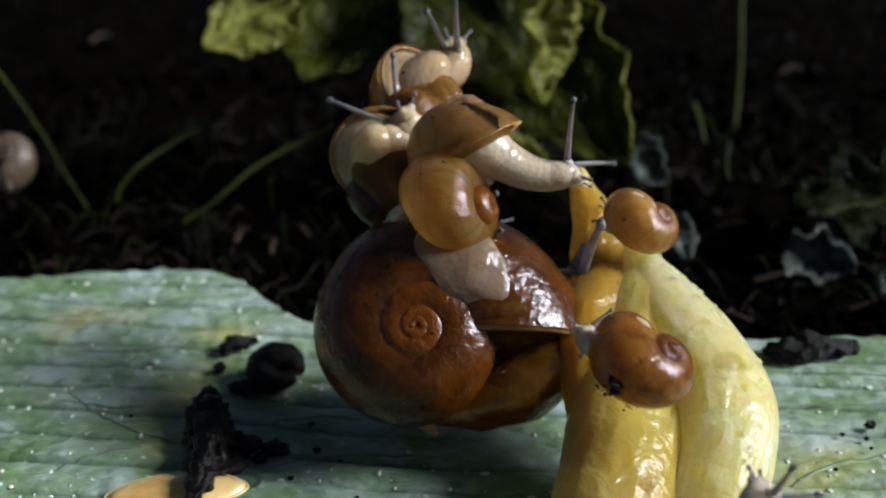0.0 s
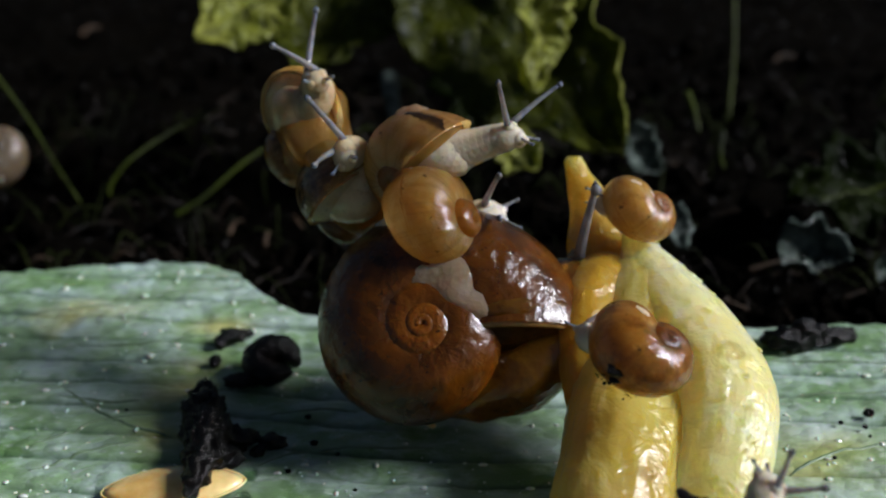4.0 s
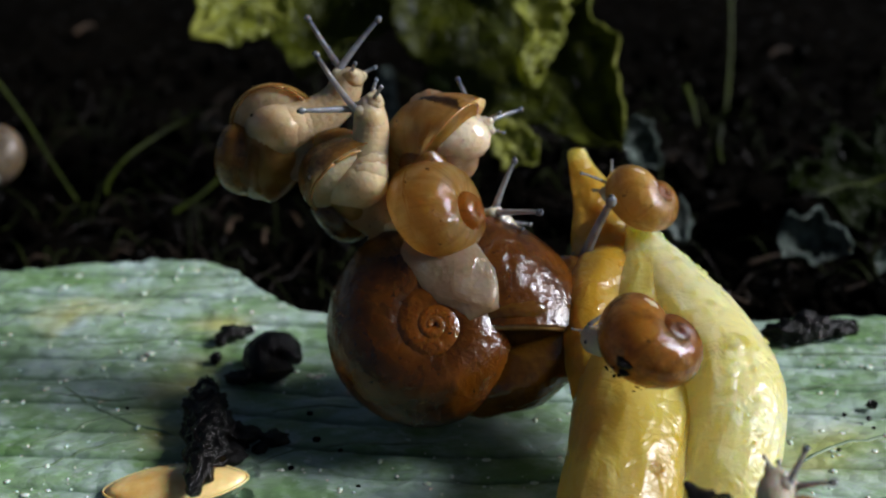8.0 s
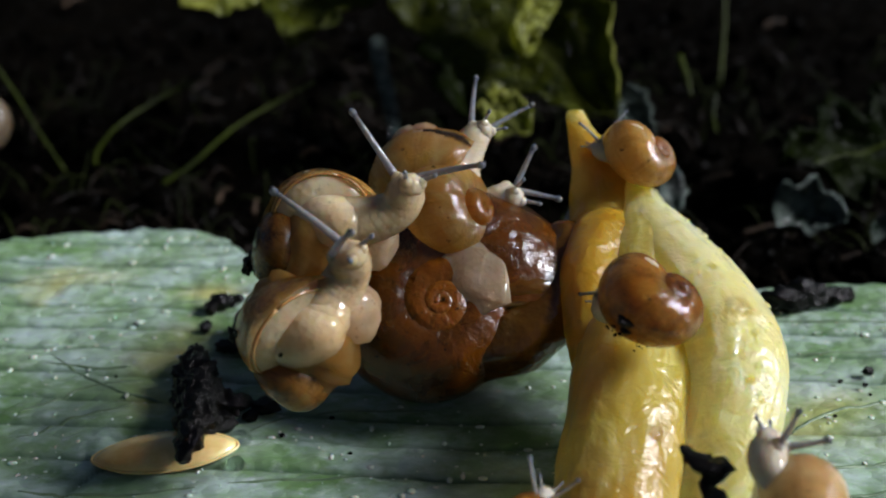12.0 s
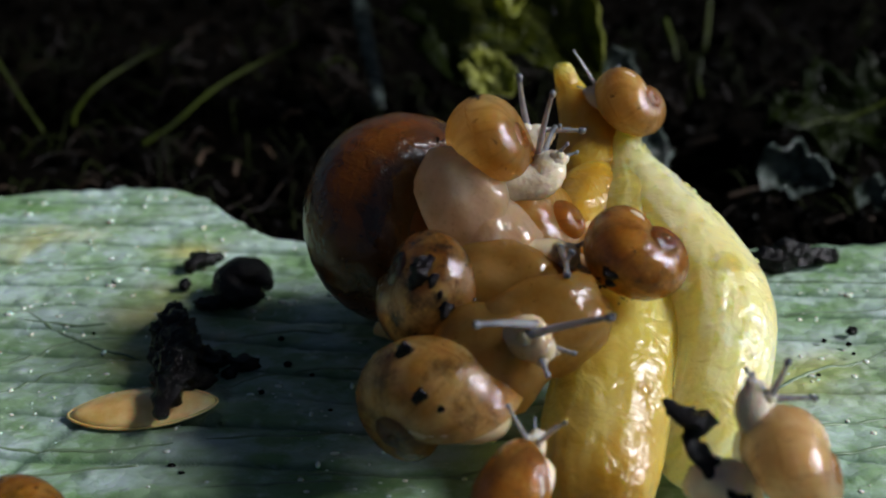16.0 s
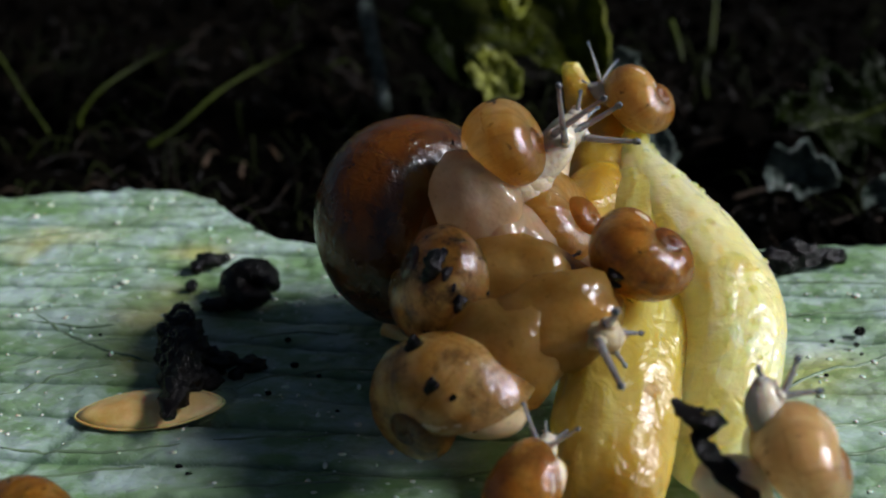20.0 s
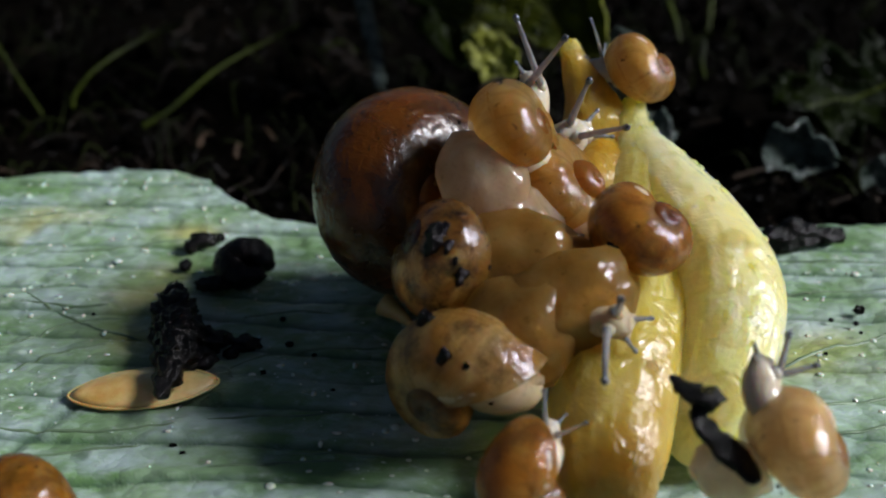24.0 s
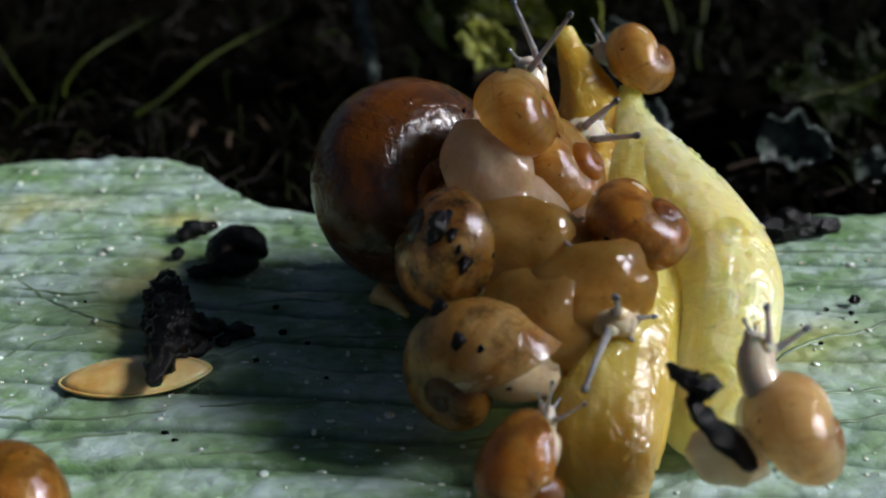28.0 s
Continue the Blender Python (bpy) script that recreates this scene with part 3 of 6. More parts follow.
# ---- the piece of yellow fruit pulp ----
def pulp_shape(along, a):
    x, y = math.cos(a), math.sin(a)
    return 1 + 0.09 * noise.noise(Vector((x * 1.2, y * 1.2, along * 4))) + 0.035 * noise.noise(Vector((x * 3, y * 3, along * 7))) + 0.03 * noise.noise(Vector((x * 6, y * 6, along * 12))) + 0.014 * noise.noise(Vector((x * 12, y * 12, along * 30)))


pulp = thing("fruit_pulp", cm(0, 0, 0), "limp piece of wet yellow fruit pulp arched over the leaf", "fruit")


def lobe(name, label, knots, radii, flat, tip, shade_mix=0.0, sides=96, steps=16):
    """A soft lobe along knots; tip: how orange it is along its length, with shade painted in on the inner and side
    lobes.
    """
    bm = bmesh.new()
    line = bow(*knots, steps=steps)
    n = len(knots) - 1
    rad = [float(np.interp(x, range(n + 1), radii)) for x in np.linspace(0, n, len(line))]
    tube(bm, line, rad, sides, flat=flat, attrs={"shade_mix": lambda t, a: shade_mix, "along": lambda t, a: t, "side": lambda t, a: math.sin(a * 0.5), "tip": lambda t, a: min(1.0, max(0.0, tip(t) + 0.35 * noise.noise(Vector((math.cos(a) * 1.5, math.sin(a) * 1.5, t * 4)))))}, shape=pulp_shape)
    return part(name, bm, M_PULP, pulp, label)


lobe("inner_lobe", "yellow inner lobe with shade in its colour", ((0.93, -3.22, -0.02), (0.91, -3.19, 0.18), (0.94, -3.04, 0.31), (0.98, -2.82, 0.43), (1.07, -2.47, 0.57), (1.17, -2.04, 0.69), (1.25, -1.58, 0.83), (1.29, -1.26, 0.95), (1.30, -1.02, 1.02)), (0.25, 0.31, 0.33, 0.34, 0.345, 0.34, 0.32, 0.28, 0.20), 0.85, lambda t: max(0.10, 0.8 - 1.2 * t), 1.0)
lobe("outer_lobe", "pale yellow outer lobe covered with droplets", ((1.43, -2.90, 0.08), (1.51, -2.86, 0.28), (1.60, -2.74, 0.46), (1.69, -2.44, 0.64), (1.69, -2.07, 0.79), (1.55, -1.56, 0.91), (1.42, -1.11, 1.00), (1.355, -0.83, 1.10), (1.35, -0.66, 1.19), (1.40, -0.45, 1.25)), (0.16, 0.21, 0.25, 0.28, 0.31, 0.31, 0.26, 0.15, 0.10, 0.06), 0.85, lambda t: 0.0)
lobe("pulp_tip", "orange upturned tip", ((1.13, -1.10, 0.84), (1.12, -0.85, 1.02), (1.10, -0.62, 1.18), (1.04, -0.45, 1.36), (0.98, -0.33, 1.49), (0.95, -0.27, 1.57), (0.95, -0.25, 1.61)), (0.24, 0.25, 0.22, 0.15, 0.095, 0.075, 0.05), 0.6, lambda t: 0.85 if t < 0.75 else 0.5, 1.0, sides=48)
# Its orange-brown colour carries the shade on the left of the pulp.
lobe("side_lobe", "amber flank with shade in its colour", ((0.99, -2.40, 0.36), (0.97, -2.20, 0.50), (0.94, -1.88, 0.75), (0.95, -1.52, 0.96), (1.05, -1.14, 1.05), (1.14, -0.85, 1.04)), (0.06, 0.14, 0.19, 0.20, 0.20, 0.12), 0.8, lambda t: 0.95, 1.0, sides=48)


def pulp_drops():
    """Beads of juice on the outer lobe."""
    rng = random.Random(8)
    me = [o for o in pulp.children if o.name.startswith("outer_lobe")][0].data
    places = []
    for _ in range(1100):
        v = me.vertices[rng.randrange(len(me.vertices))]
        if v.normal.z < 0.05 or v.normal.y > 0.5 or noise.noise(v.co / U * 2.2) < rng.uniform(-0.4, 0.5):
            continue
        r = rng.choice((0.006, 0.008, 0.010, 0.012, 0.014, 0.018, 0.024))
        places.append((v.co / U + v.normal * r * 0.1, v.normal, r))
    ob = beads("juice_dew", places, M_WATER, pulp, seg=10, rings=6)
    ob["label"] = "clear beads of juice"
    ob["kind"] = "stuff"


pulp_drops()
for _c, _n, _r in (((1.720, -2.115, 1.010), (0.14, -0.28, 0.95), 0.115), ((1.505, -2.25, 0.935), (-0.5, -0.4, 0.75), 0.045), ((1.160, -2.89, 0.665), (0.26, -0.39, 0.88), 0.055), ((1.335, -1.02, 1.16), (0.1, -0.3, 0.95), 0.045)):
    bm = bmesh.new()
    ball(bm, (0, 0, 0), (_r, _r * 0.8, _r * 0.45), rough=0.08, seg=28, rings=18)
    part("juice_drop", bm, M_WATER, pulp, "large clear drop of juice", at=Matrix.Translation(Vector(_c) * U) @ Vector(_n).to_track_quat("Z", "Y").to_matrix().to_4x4())

def lump(bm, centre, radii, rough=0.5, freq=1.6, seed=0.0, turn=None):
    made = bmesh.ops.create_icosphere(bm, subdivisions=4, radius=1.0)["verts"]
    m = Matrix.Translation(centre) @ (turn or Matrix()).to_4x4() @ Matrix.Diagonal((*radii, 1))
    for v in made:
        p = v.co.copy()
        k = 1 + rough * noise.noise(p * freq + Vector((seed, 0, 0))) + rough * 0.5 * noise.noise(p * freq * 2.7 + Vector((0, seed, 0))) + rough * 0.3 * noise.noise(p * freq * 7 + Vector((0, 0, seed)))
        v.co = m @ (p * k)


# ---- snails ----
SNAILS = {}
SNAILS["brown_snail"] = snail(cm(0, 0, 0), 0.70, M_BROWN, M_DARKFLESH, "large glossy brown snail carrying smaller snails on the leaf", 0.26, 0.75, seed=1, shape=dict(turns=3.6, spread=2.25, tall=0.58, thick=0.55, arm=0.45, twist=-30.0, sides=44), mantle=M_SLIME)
SNAILS["amber_snail_low"] = snail(cm(0, 0, 0), 0.43, M_AMBER, M_FLESH, "small amber snail with dark flecks on a larger shell", 0.27, 0.85, seed=2, foot=(M_AMBERFLESH, cm(-0.335, -0.250, 0.280, 53, -36, -103), 0.40, 0.22, 0.075), coil=dict(tall=0.92))
SNAILS["amber_snail_high"] = snail(cm(0, 0, 0), 0.315, M_GOLD, M_FLESH, "small golden snail with a long pale neck", 0.32, 1.35, seed=3, mantle=M_HONEYFLESH)
SNAILS["cream_snail_low"] = snail(cm(0, 0, 0), 0.345, M_DIRTY, M_BUTTERFLESH, "small soiled snail with black crumbs on its shell", 0.33, 1.3, seed=4)
SNAILS["cream_snail_high"] = snail(cm(0, 0, 0), 0.355, M_TAN, M_CUSTARDFLESH, "small cream and brown snail leaning off the stack", 0.33, 1.3, seed=5)
SNAILS["pulp_snail"] = snail(cm(0, 0, 0), 0.262, M_HONEY, M_FLESH, "small brown-spotted snail feeding on yellow pulp", 0.25, 0.55, seed=6)
SNAILS["tip_snail"] = snail(cm(0, 0, 0), 0.212, M_AMBER, M_FLESH, "tiny glassy amber snail at the tip of the pulp", 0.28, 1.3, seed=7)
SNAILS["front_right_snail"] = snail(cm(0, 0, 0), 0.23, M_CREAM, M_FLESH, "pale translucent snail beside the yellow pulp", 0.4, 0.82, seed=8, foot=(M_FLESH, cm(-0.035, 0.054, -0.297, 45, -53, -173), 0.20, 0.14, 0.11))
SNAILS["front_snail"] = snail(cm(0, 0, 0), 0.245, M_HONEY, M_FLESH, "small orange-brown snail at the foot of the pulp", 0.27, 0.85, seed=9)


def body_fold(who, skin, long, wide, high, seed):
    """A soft fold of the body that comes out of the shell as the snail stretches."""
    bm = bmesh.new()
    ball(bm, (0, 0, 0), (long, wide, high), rough=0.22, freq=1.6, seg=28, rings=20, seed=seed)
    return part("foot_fold", bm, skin, SNAILS[who][0], at=cm(0, 0, 0))


bm = bmesh.new()
tube(bm, bow((-0.58, 0.10, -0.25), (-0.29, 0.04, -0.11), (0.0, 0.02, 0.03), (0.24, 0.18, 0.17), (0.35, 0.45, 0.37), (0.35, 0.65, 0.51), steps=7), np.interp(np.linspace(0, 5, 36), range(6), (0.06, 0.20, 0.25, 0.24, 0.17, 0.09)), 32, flat=0.85, shape=lambda t, a: 1 + 0.12 * noise.noise(Vector((math.cos(a) * 1.5, math.sin(a) * 1.5, t * 7))))
BROWN_FOOT = part("foot", bm, M_SLIME, SNAILS["brown_snail"][0], "amber translucent foot")

FOLDS = [
    body_fold('amber_snail_high', M_AMBERFLESH, 0.33, 0.26, 0.21, 20),
    body_fold('amber_snail_high', M_AMBERFLESH, 0.33, 0.26, 0.21, 21),
    body_fold('cream_snail_low', M_HONEYFLESH, 0.38, 0.30, 0.25, 22),
    body_fold('cream_snail_low', M_HONEYFLESH, 0.38, 0.27, 0.22, 23),
    body_fold('cream_snail_high', M_HONEYFLESH, 0.38, 0.30, 0.25, 24),
    body_fold('cream_snail_high', M_HONEYFLESH, 0.38, 0.27, 0.22, 25),
    body_fold('cream_snail_high', M_AMBERFLESH, 0.27, 0.2, 0.18, 30),
    body_fold('cream_snail_low', M_AMBERFLESH, 0.26, 0.2, 0.18, 31),
]


def stuck_crumb(who, centre, r, name="soil_crumb"):
    """A wet black crumb glued to a shell by slime, moving with it."""
    bm = bmesh.new()
    for i in range(4):
        a = i * 2.1
        lump(bm, Vector(centre) + Vector((math.cos(a), math.sin(a * 1.3), math.sin(a))) * r * 0.6, (r, r * 0.7, r * 0.6), seed=i + centre[0] * 9)
    ob = part(name, bm, M_CRUMB, SNAILS[who][0], "wet black crumb stuck on the shell")
    mod = ob.modifiers.new("joined", "REMESH")
    mod.mode, mod.voxel_size, mod.use_smooth_shade = "VOXEL", 0.008 * U, True


for _who, _at, _r in (
    ("cream_snail_low", (-0.193, 0.225, 0.305), 0.062), ("cream_snail_low", (-0.190, 0.290, 0.243), 0.030), ("cream_snail_low", (-0.129, 0.243, 0.313), 0.034),
    ("cream_snail_low", (-0.089, 0.352, 0.118), 0.036), ("cream_snail_low", (-0.145, 0.325, 0.180), 0.020),
    ("cream_snail_high", (0.240, 0.245, 0.137), 0.042), ("cream_snail_high", (0.254, 0.025, 0.278), 0.036),
    ("cream_snail_high", (0.274, -0.093, 0.260), 0.018),
    ("pulp_snail", (0.135, 0.215, 0.040), 0.032), ("pulp_snail", (0.107, 0.221, -0.007), 0.024), ("pulp_snail", (0.165, 0.190, 0.045), 0.018),
):
    stuck_crumb(_who, _at, _r)


def dirt(who, r, count, where, seed):
    """Grains of soil smeared over one side of a shell."""
    rng, places = random.Random(seed), []
    way = Vector(where).normalized()
    while len(places) < count:
        n = Vector((rng.gauss(0, 1), rng.gauss(0, 1), rng.gauss(0, 1))).normalized()
        if n.dot(way) < rng.uniform(0.2, 0.9) or noise.noise(n * 2.5 + Vector((seed, 0, 0))) < -0.05:
            continue
        p = Vector((n.x, n.y * 0.94, n.z * 0.86)) * r * 0.97
        places.append((p, n, rng.choice((0.005, 0.007, 0.009, 0.012, 0.017))))
    ob = beads("dirt_specks", places, M_CRUMB, SNAILS[who][0], seg=6, rings=4, flat=0.6)
    ob["label"] = "black grains of soil smeared on the shell"


dirt("cream_snail_low", 0.345, 70, (0.069, 0.227, 0.172), 3)
dirt("cream_snail_high", 0.355, 60, (0.199, 0.071, 0.215), 4)
dirt("pulp_snail", 0.262, 30, (0.180, 0.180, 0.013), 5)
dirt("amber_snail_high", 0.315, 12, (-0.243, 0.110, 0.016), 6)
dirt("front_right_snail", 0.23, 14, (-0.021, 0.106, -0.250), 7)


def still_snail(at, head_at, horn_a, horn_b, *args, **more):
    s, hd, horns, segs = snail(at, *args, **more)
    hd.matrix_basis, horns[0].matrix_basis, horns[1].matrix_basis = head_at, horn_a, horn_b
    bend(segs, args[0], [(0, head_at)])


still_snail(cm(-4.645, 3.143, 0.329, 35, 36, -22), cm(-0.196, -0.451, -0.168, 81, 5, -126), cm(0.049, 0.027, 0.045, 169, -75, 10), cm(0.049, -0.027, 0.045, 0, -39, -7), 0.26, M_DIMMED, M_FLESH, "pale brown snail on the dark soil", 0.25, 0.6, group="snails on the soil", seed=10)
still_snail(cm(-2.062, -3.454, 0.029, 36, 21, -72), cm(-0.067, -0.339, 0.155, 1, -31, -89), cm(0.068, 0.038, 0.063, 0, -49, 22), cm(0.068, -0.038, 0.063, -173, -72, -7), 0.36, M_HONEY, M_FLESH, "light brown snail on the salad leaf", 0.25, 0.6, seed=11)


# ---- plants behind, on the soil ----
def wild_leaf_material(name, shade, light, vein, clear, wet):
    """A thin bruised leaf: blotches, a net of veins, a crinkled half-wet skin."""
    k = Mat(name)
    big, small = k.noise(1.6 / U, 5, 0.65, distort=0.6), k.noise(7 / U, 4, 0.6)
    base = k.mix(k.ramp(big, (0.36, 0.0), (0.64, 1.0)), shade, light)
    net = k.node("ShaderNodeTexVoronoi", Scale=4.5 / U)
    net.feature = "DISTANCE_TO_EDGE"
    k.link(k.coords(), net.inputs["Vector"])
    line = k.ramp(net.outputs["Distance"], (0.0, 1.0), (0.07, 0.0))
    base = k.mix(k.math("MULTIPLY", line, 0.7), base, vein)
    base = k.mix(k.math("MULTIPLY", k.attr("rib"), 0.6), base, vein)
    base = k.mix(k.ramp(small, (0.60, 0.0), (0.70, 0.7)), base, tuple(0.25 * c for c in shade))
    k.set(Base_Color=base, Roughness=k.ramp(small, (0.4, 0.65), (0.65, 0.25)), Specular_IOR_Level=wet)
    k.bump(k.math("ADD", k.math("MULTIPLY", line, -0.8), big), 0.8, 0.08)
    k.bump(small, 0.5, 0.03)
    return k.thin(base, clear).m


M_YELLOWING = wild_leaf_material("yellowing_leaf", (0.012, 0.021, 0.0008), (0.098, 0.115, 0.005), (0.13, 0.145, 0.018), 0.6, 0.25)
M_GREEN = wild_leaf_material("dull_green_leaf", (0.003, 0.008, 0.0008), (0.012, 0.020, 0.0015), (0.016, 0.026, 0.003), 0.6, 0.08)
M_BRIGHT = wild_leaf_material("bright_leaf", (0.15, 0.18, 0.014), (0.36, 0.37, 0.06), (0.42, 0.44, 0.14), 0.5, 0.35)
# Near-black to green in long stretches: unlit and lit lengths painted on the stems.
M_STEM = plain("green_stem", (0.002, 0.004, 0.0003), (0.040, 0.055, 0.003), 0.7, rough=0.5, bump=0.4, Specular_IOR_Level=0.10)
M_DRY = plain("dry_straw", (0.008, 0.005, 0.0025), (0.045, 0.025, 0.012), 3, rough=0.7, bump=0.5, Specular_IOR_Level=0.2)
# Pale blotches on the dark green paint glints of a wet film.
M_PALE = plain("wet_film_glints", (0.008, 0.018, 0.010), (0.22, 0.27, 0.24), 7, rough=0.12, bump=1.0, depth=0.16, Specular_IOR_Level=0.5)
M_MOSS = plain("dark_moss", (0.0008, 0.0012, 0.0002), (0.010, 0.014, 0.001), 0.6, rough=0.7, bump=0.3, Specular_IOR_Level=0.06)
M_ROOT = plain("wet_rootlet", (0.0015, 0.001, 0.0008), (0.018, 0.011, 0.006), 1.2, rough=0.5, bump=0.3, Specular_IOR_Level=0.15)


def blade(name, base, tip, width, material, label, category="leaf", sag=0.15, facing=(0.1, -0.9, 0.45), cup=0.25, ragged=0.12, seed=0.0, cols=22, rows_=34, group="", fold=0.0, lobes=0.0, crinkle=0.06, rim=None):
    """A leaf blade from base to tip with a lobed, uneven margin, cupped along its midrib and crinkled; rim: the
    material of a strip that paints a highlight along the edge.
    """
    base, tip, facing = Vector(base), Vector(tip), Vector(facing).normalized()
    way = tip - base
    side = way.cross(facing).normalized()
    over = side.cross(way).normalized()
    pts, att, faces = [], [], []
    for j in range(rows_ + 1):
        t = j / rows_
        w = width * (math.sin(math.pi * min(1, 0.10 + 0.90 * t) ** 0.85) ** 0.75) * 0.5 + 0.01
        for i in range(cols + 1):
            u = 2 * i / cols - 1
            wob = 1 + ragged * noise.noise(Vector((u * 0.5 + (3 if u > 0 else -3), t * 7, seed))) + ragged * 0.5 * noise.noise(Vector((u, t * 19, seed)))
            wob *= 1 + lobes * (abs(math.sin(t * 9 + seed + (1.3 if u > 0 else 0.0))) ** 0.6 - 0.7)
            rib = math.exp(-((u / 0.05) ** 2)) + 0.6 * math.exp(-((((t * 6 - abs(u) * 1.5) % 1.0 - 0.5) / 0.07) ** 2))
            h = cup * abs(u) ** 1.5 * width * 0.5 - sag * math.sin(math.pi * t) * width + crinkle * width * (noise.noise(Vector((u * 2, t * 4, seed + 5))) + 0.6 * abs(u) * noise.noise(Vector((u * 3, t * 15, seed + 8)))) - 0.015 * width * rib + fold * u * width * 0.5
            p = base + way * t + side * (u * w * wob) + over * h
            pts.append(p * U)
            att.append(min(1.0, rib))
    n = cols + 1
    faces = [(j * n + i, j * n + i + 1, (j + 1) * n + i + 1, (j + 1) * n + i) for j in range(rows_) for i in range(cols)]
    me = bpy.data.meshes.new(name)
    me.from_pydata(pts, [], faces)
    me.attributes.new("rib", "FLOAT", "POINT").data.foreach_set("value", att)
    me.polygons.foreach_set("use_smooth", [True] * len(me.polygons))
    me.materials.append(material)
    ob = new(name, me)
    mod = ob.modifiers.new("thickness", "SOLIDIFY")
    mod.thickness = 0.025 * U
    bm = bmesh.new()
    mid = [pts[j * n + cols // 2] / U - over * 0.01 for j in range(rows_ + 1)]
    tube(bm, mid, np.linspace(0.035, 0.008, rows_ + 1) * min(1.0, width), 7)
    part("midrib", bm, M_STEM, ob)
    # A thin bright tube added on the margin in place of its wet highlight.
    if rim:
        bm = bmesh.new()
        tube(bm, [pts[j * n] / U for j in range(1, rows_)], [0.010 + 0.020 * max(0.0, noise.noise(Vector((j * 0.45, seed, 2)))) for j in range(1, rows_)], 8)
        part("edge_highlight", bm, rim, ob, "pale strip added as the highlight on a wet edge")
    return tagged(ob, label, category, group)


def stalk(name, knots, thick, thin, material, label, category="stem", group=""):
    bm = bmesh.new()
    line = bow(*knots, steps=8)
    n = len(line)
    tube(bm, line, [(thick + (thin - thick) * i / (n - 1)) * (1 + 0.12 * noise.noise(Vector((i * 0.6, thick * 50, 1)))) for i in range(n)], 9)
    return tagged(part(name, bm, material), label, category, group)


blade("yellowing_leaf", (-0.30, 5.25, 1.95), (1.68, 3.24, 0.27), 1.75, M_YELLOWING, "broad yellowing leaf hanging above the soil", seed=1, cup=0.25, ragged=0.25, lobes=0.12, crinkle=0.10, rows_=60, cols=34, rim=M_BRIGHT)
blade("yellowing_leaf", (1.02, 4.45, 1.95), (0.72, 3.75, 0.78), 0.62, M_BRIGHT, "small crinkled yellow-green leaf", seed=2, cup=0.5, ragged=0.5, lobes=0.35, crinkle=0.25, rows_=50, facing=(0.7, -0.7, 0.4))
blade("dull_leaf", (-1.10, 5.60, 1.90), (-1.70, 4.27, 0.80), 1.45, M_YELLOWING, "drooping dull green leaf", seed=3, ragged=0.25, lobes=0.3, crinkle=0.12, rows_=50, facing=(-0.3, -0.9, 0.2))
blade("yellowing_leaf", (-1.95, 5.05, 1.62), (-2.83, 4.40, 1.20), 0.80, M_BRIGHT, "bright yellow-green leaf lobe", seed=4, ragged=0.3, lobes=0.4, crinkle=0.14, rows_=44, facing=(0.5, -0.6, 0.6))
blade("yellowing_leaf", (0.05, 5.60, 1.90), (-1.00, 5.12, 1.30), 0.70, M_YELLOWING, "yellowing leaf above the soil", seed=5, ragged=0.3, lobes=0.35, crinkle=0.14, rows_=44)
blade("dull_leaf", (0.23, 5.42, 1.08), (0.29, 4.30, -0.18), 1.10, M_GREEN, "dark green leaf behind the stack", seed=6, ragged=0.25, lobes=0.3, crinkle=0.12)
# The bright leaf colour makes this end look lit.
blade("yellowing_leaf", (0.37, 3.30, 0.50), (0.80, 3.06, 0.20), 0.40, M_BRIGHT, "small green leaf end with its light in the colour", seed=7, ragged=0.4, lobes=0.3, crinkle=0.2)
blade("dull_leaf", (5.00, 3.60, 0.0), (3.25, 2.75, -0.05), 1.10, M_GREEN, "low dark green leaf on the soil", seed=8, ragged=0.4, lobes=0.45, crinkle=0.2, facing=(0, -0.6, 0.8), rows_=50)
blade("wet_leaf_scrap", (3.08, 2.20, -0.19), (3.69, 2.04, -0.35), 0.43, M_PALE, "crumpled silvery wet leaf scrap", seed=9, ragged=0.6, cup=0.8)
blade("wet_leaf_scrap", (2.06, 2.47, 0.01), (2.14, 2.13, -0.28), 0.24, M_PALE, "pale wet leaf scrap on the soil", seed=10, ragged=0.6, cup=0.6)
blade("wet_leaf_scrap", (1.77, 3.72, 0.36), (2.07, 3.35, -0.01), 0.35, M_PALE, "greyish wet leaf scrap", seed=11, ragged=0.7, cup=0.6)
blade("wet_leaf_scrap", (4.18, 2.51, -0.57), (4.35, 2.42, -0.78), 0.33, M_PALE, "silvery wet leaf scrap", seed=12, ragged=0.6, cup=0.6)
stalk("grass_stem", ((-5.37, 4.51, 1.22), (-4.75, 4.18, 0.44), (-4.40, 3.88, -0.01), (-4.09, 3.62, -0.37)), 0.026, 0.018, M_STEM, "green grass stem with tiny drops")
stalk("grass_stem", ((-3.81, 3.74, -0.35), (-3.77, 3.81, -0.21), (-3.56, 4.02, 0.00), (-3.16, 4.54, 0.15), (-2.74, 5.03, 0.22)), 0.026, 0.018, M_STEM, "bent green grass stem")
stalk("grass_stem", ((-3.02, 3.40, -0.44), (-2.75, 3.58, -0.32), (-2.26, 4.06, -0.02), (-1.52, 4.84, 0.18)), 0.032, 0.016, M_STEM, "thin green grass stem on the soil")
stalk("grass_stem", ((3.80, 8.64, 0.88), (3.70, 7.79, -0.01), (3.54, 7.04, -0.69)), 0.031, 0.025, M_STEM, "upright dull green stem")
stalk("grass_stem", ((2.65, 5.25, 0.27), (2.70, 4.95, 0.10), (2.73, 4.78, -0.05)), 0.046, 0.019, M_STEM, "short yellow-green grass shoot")
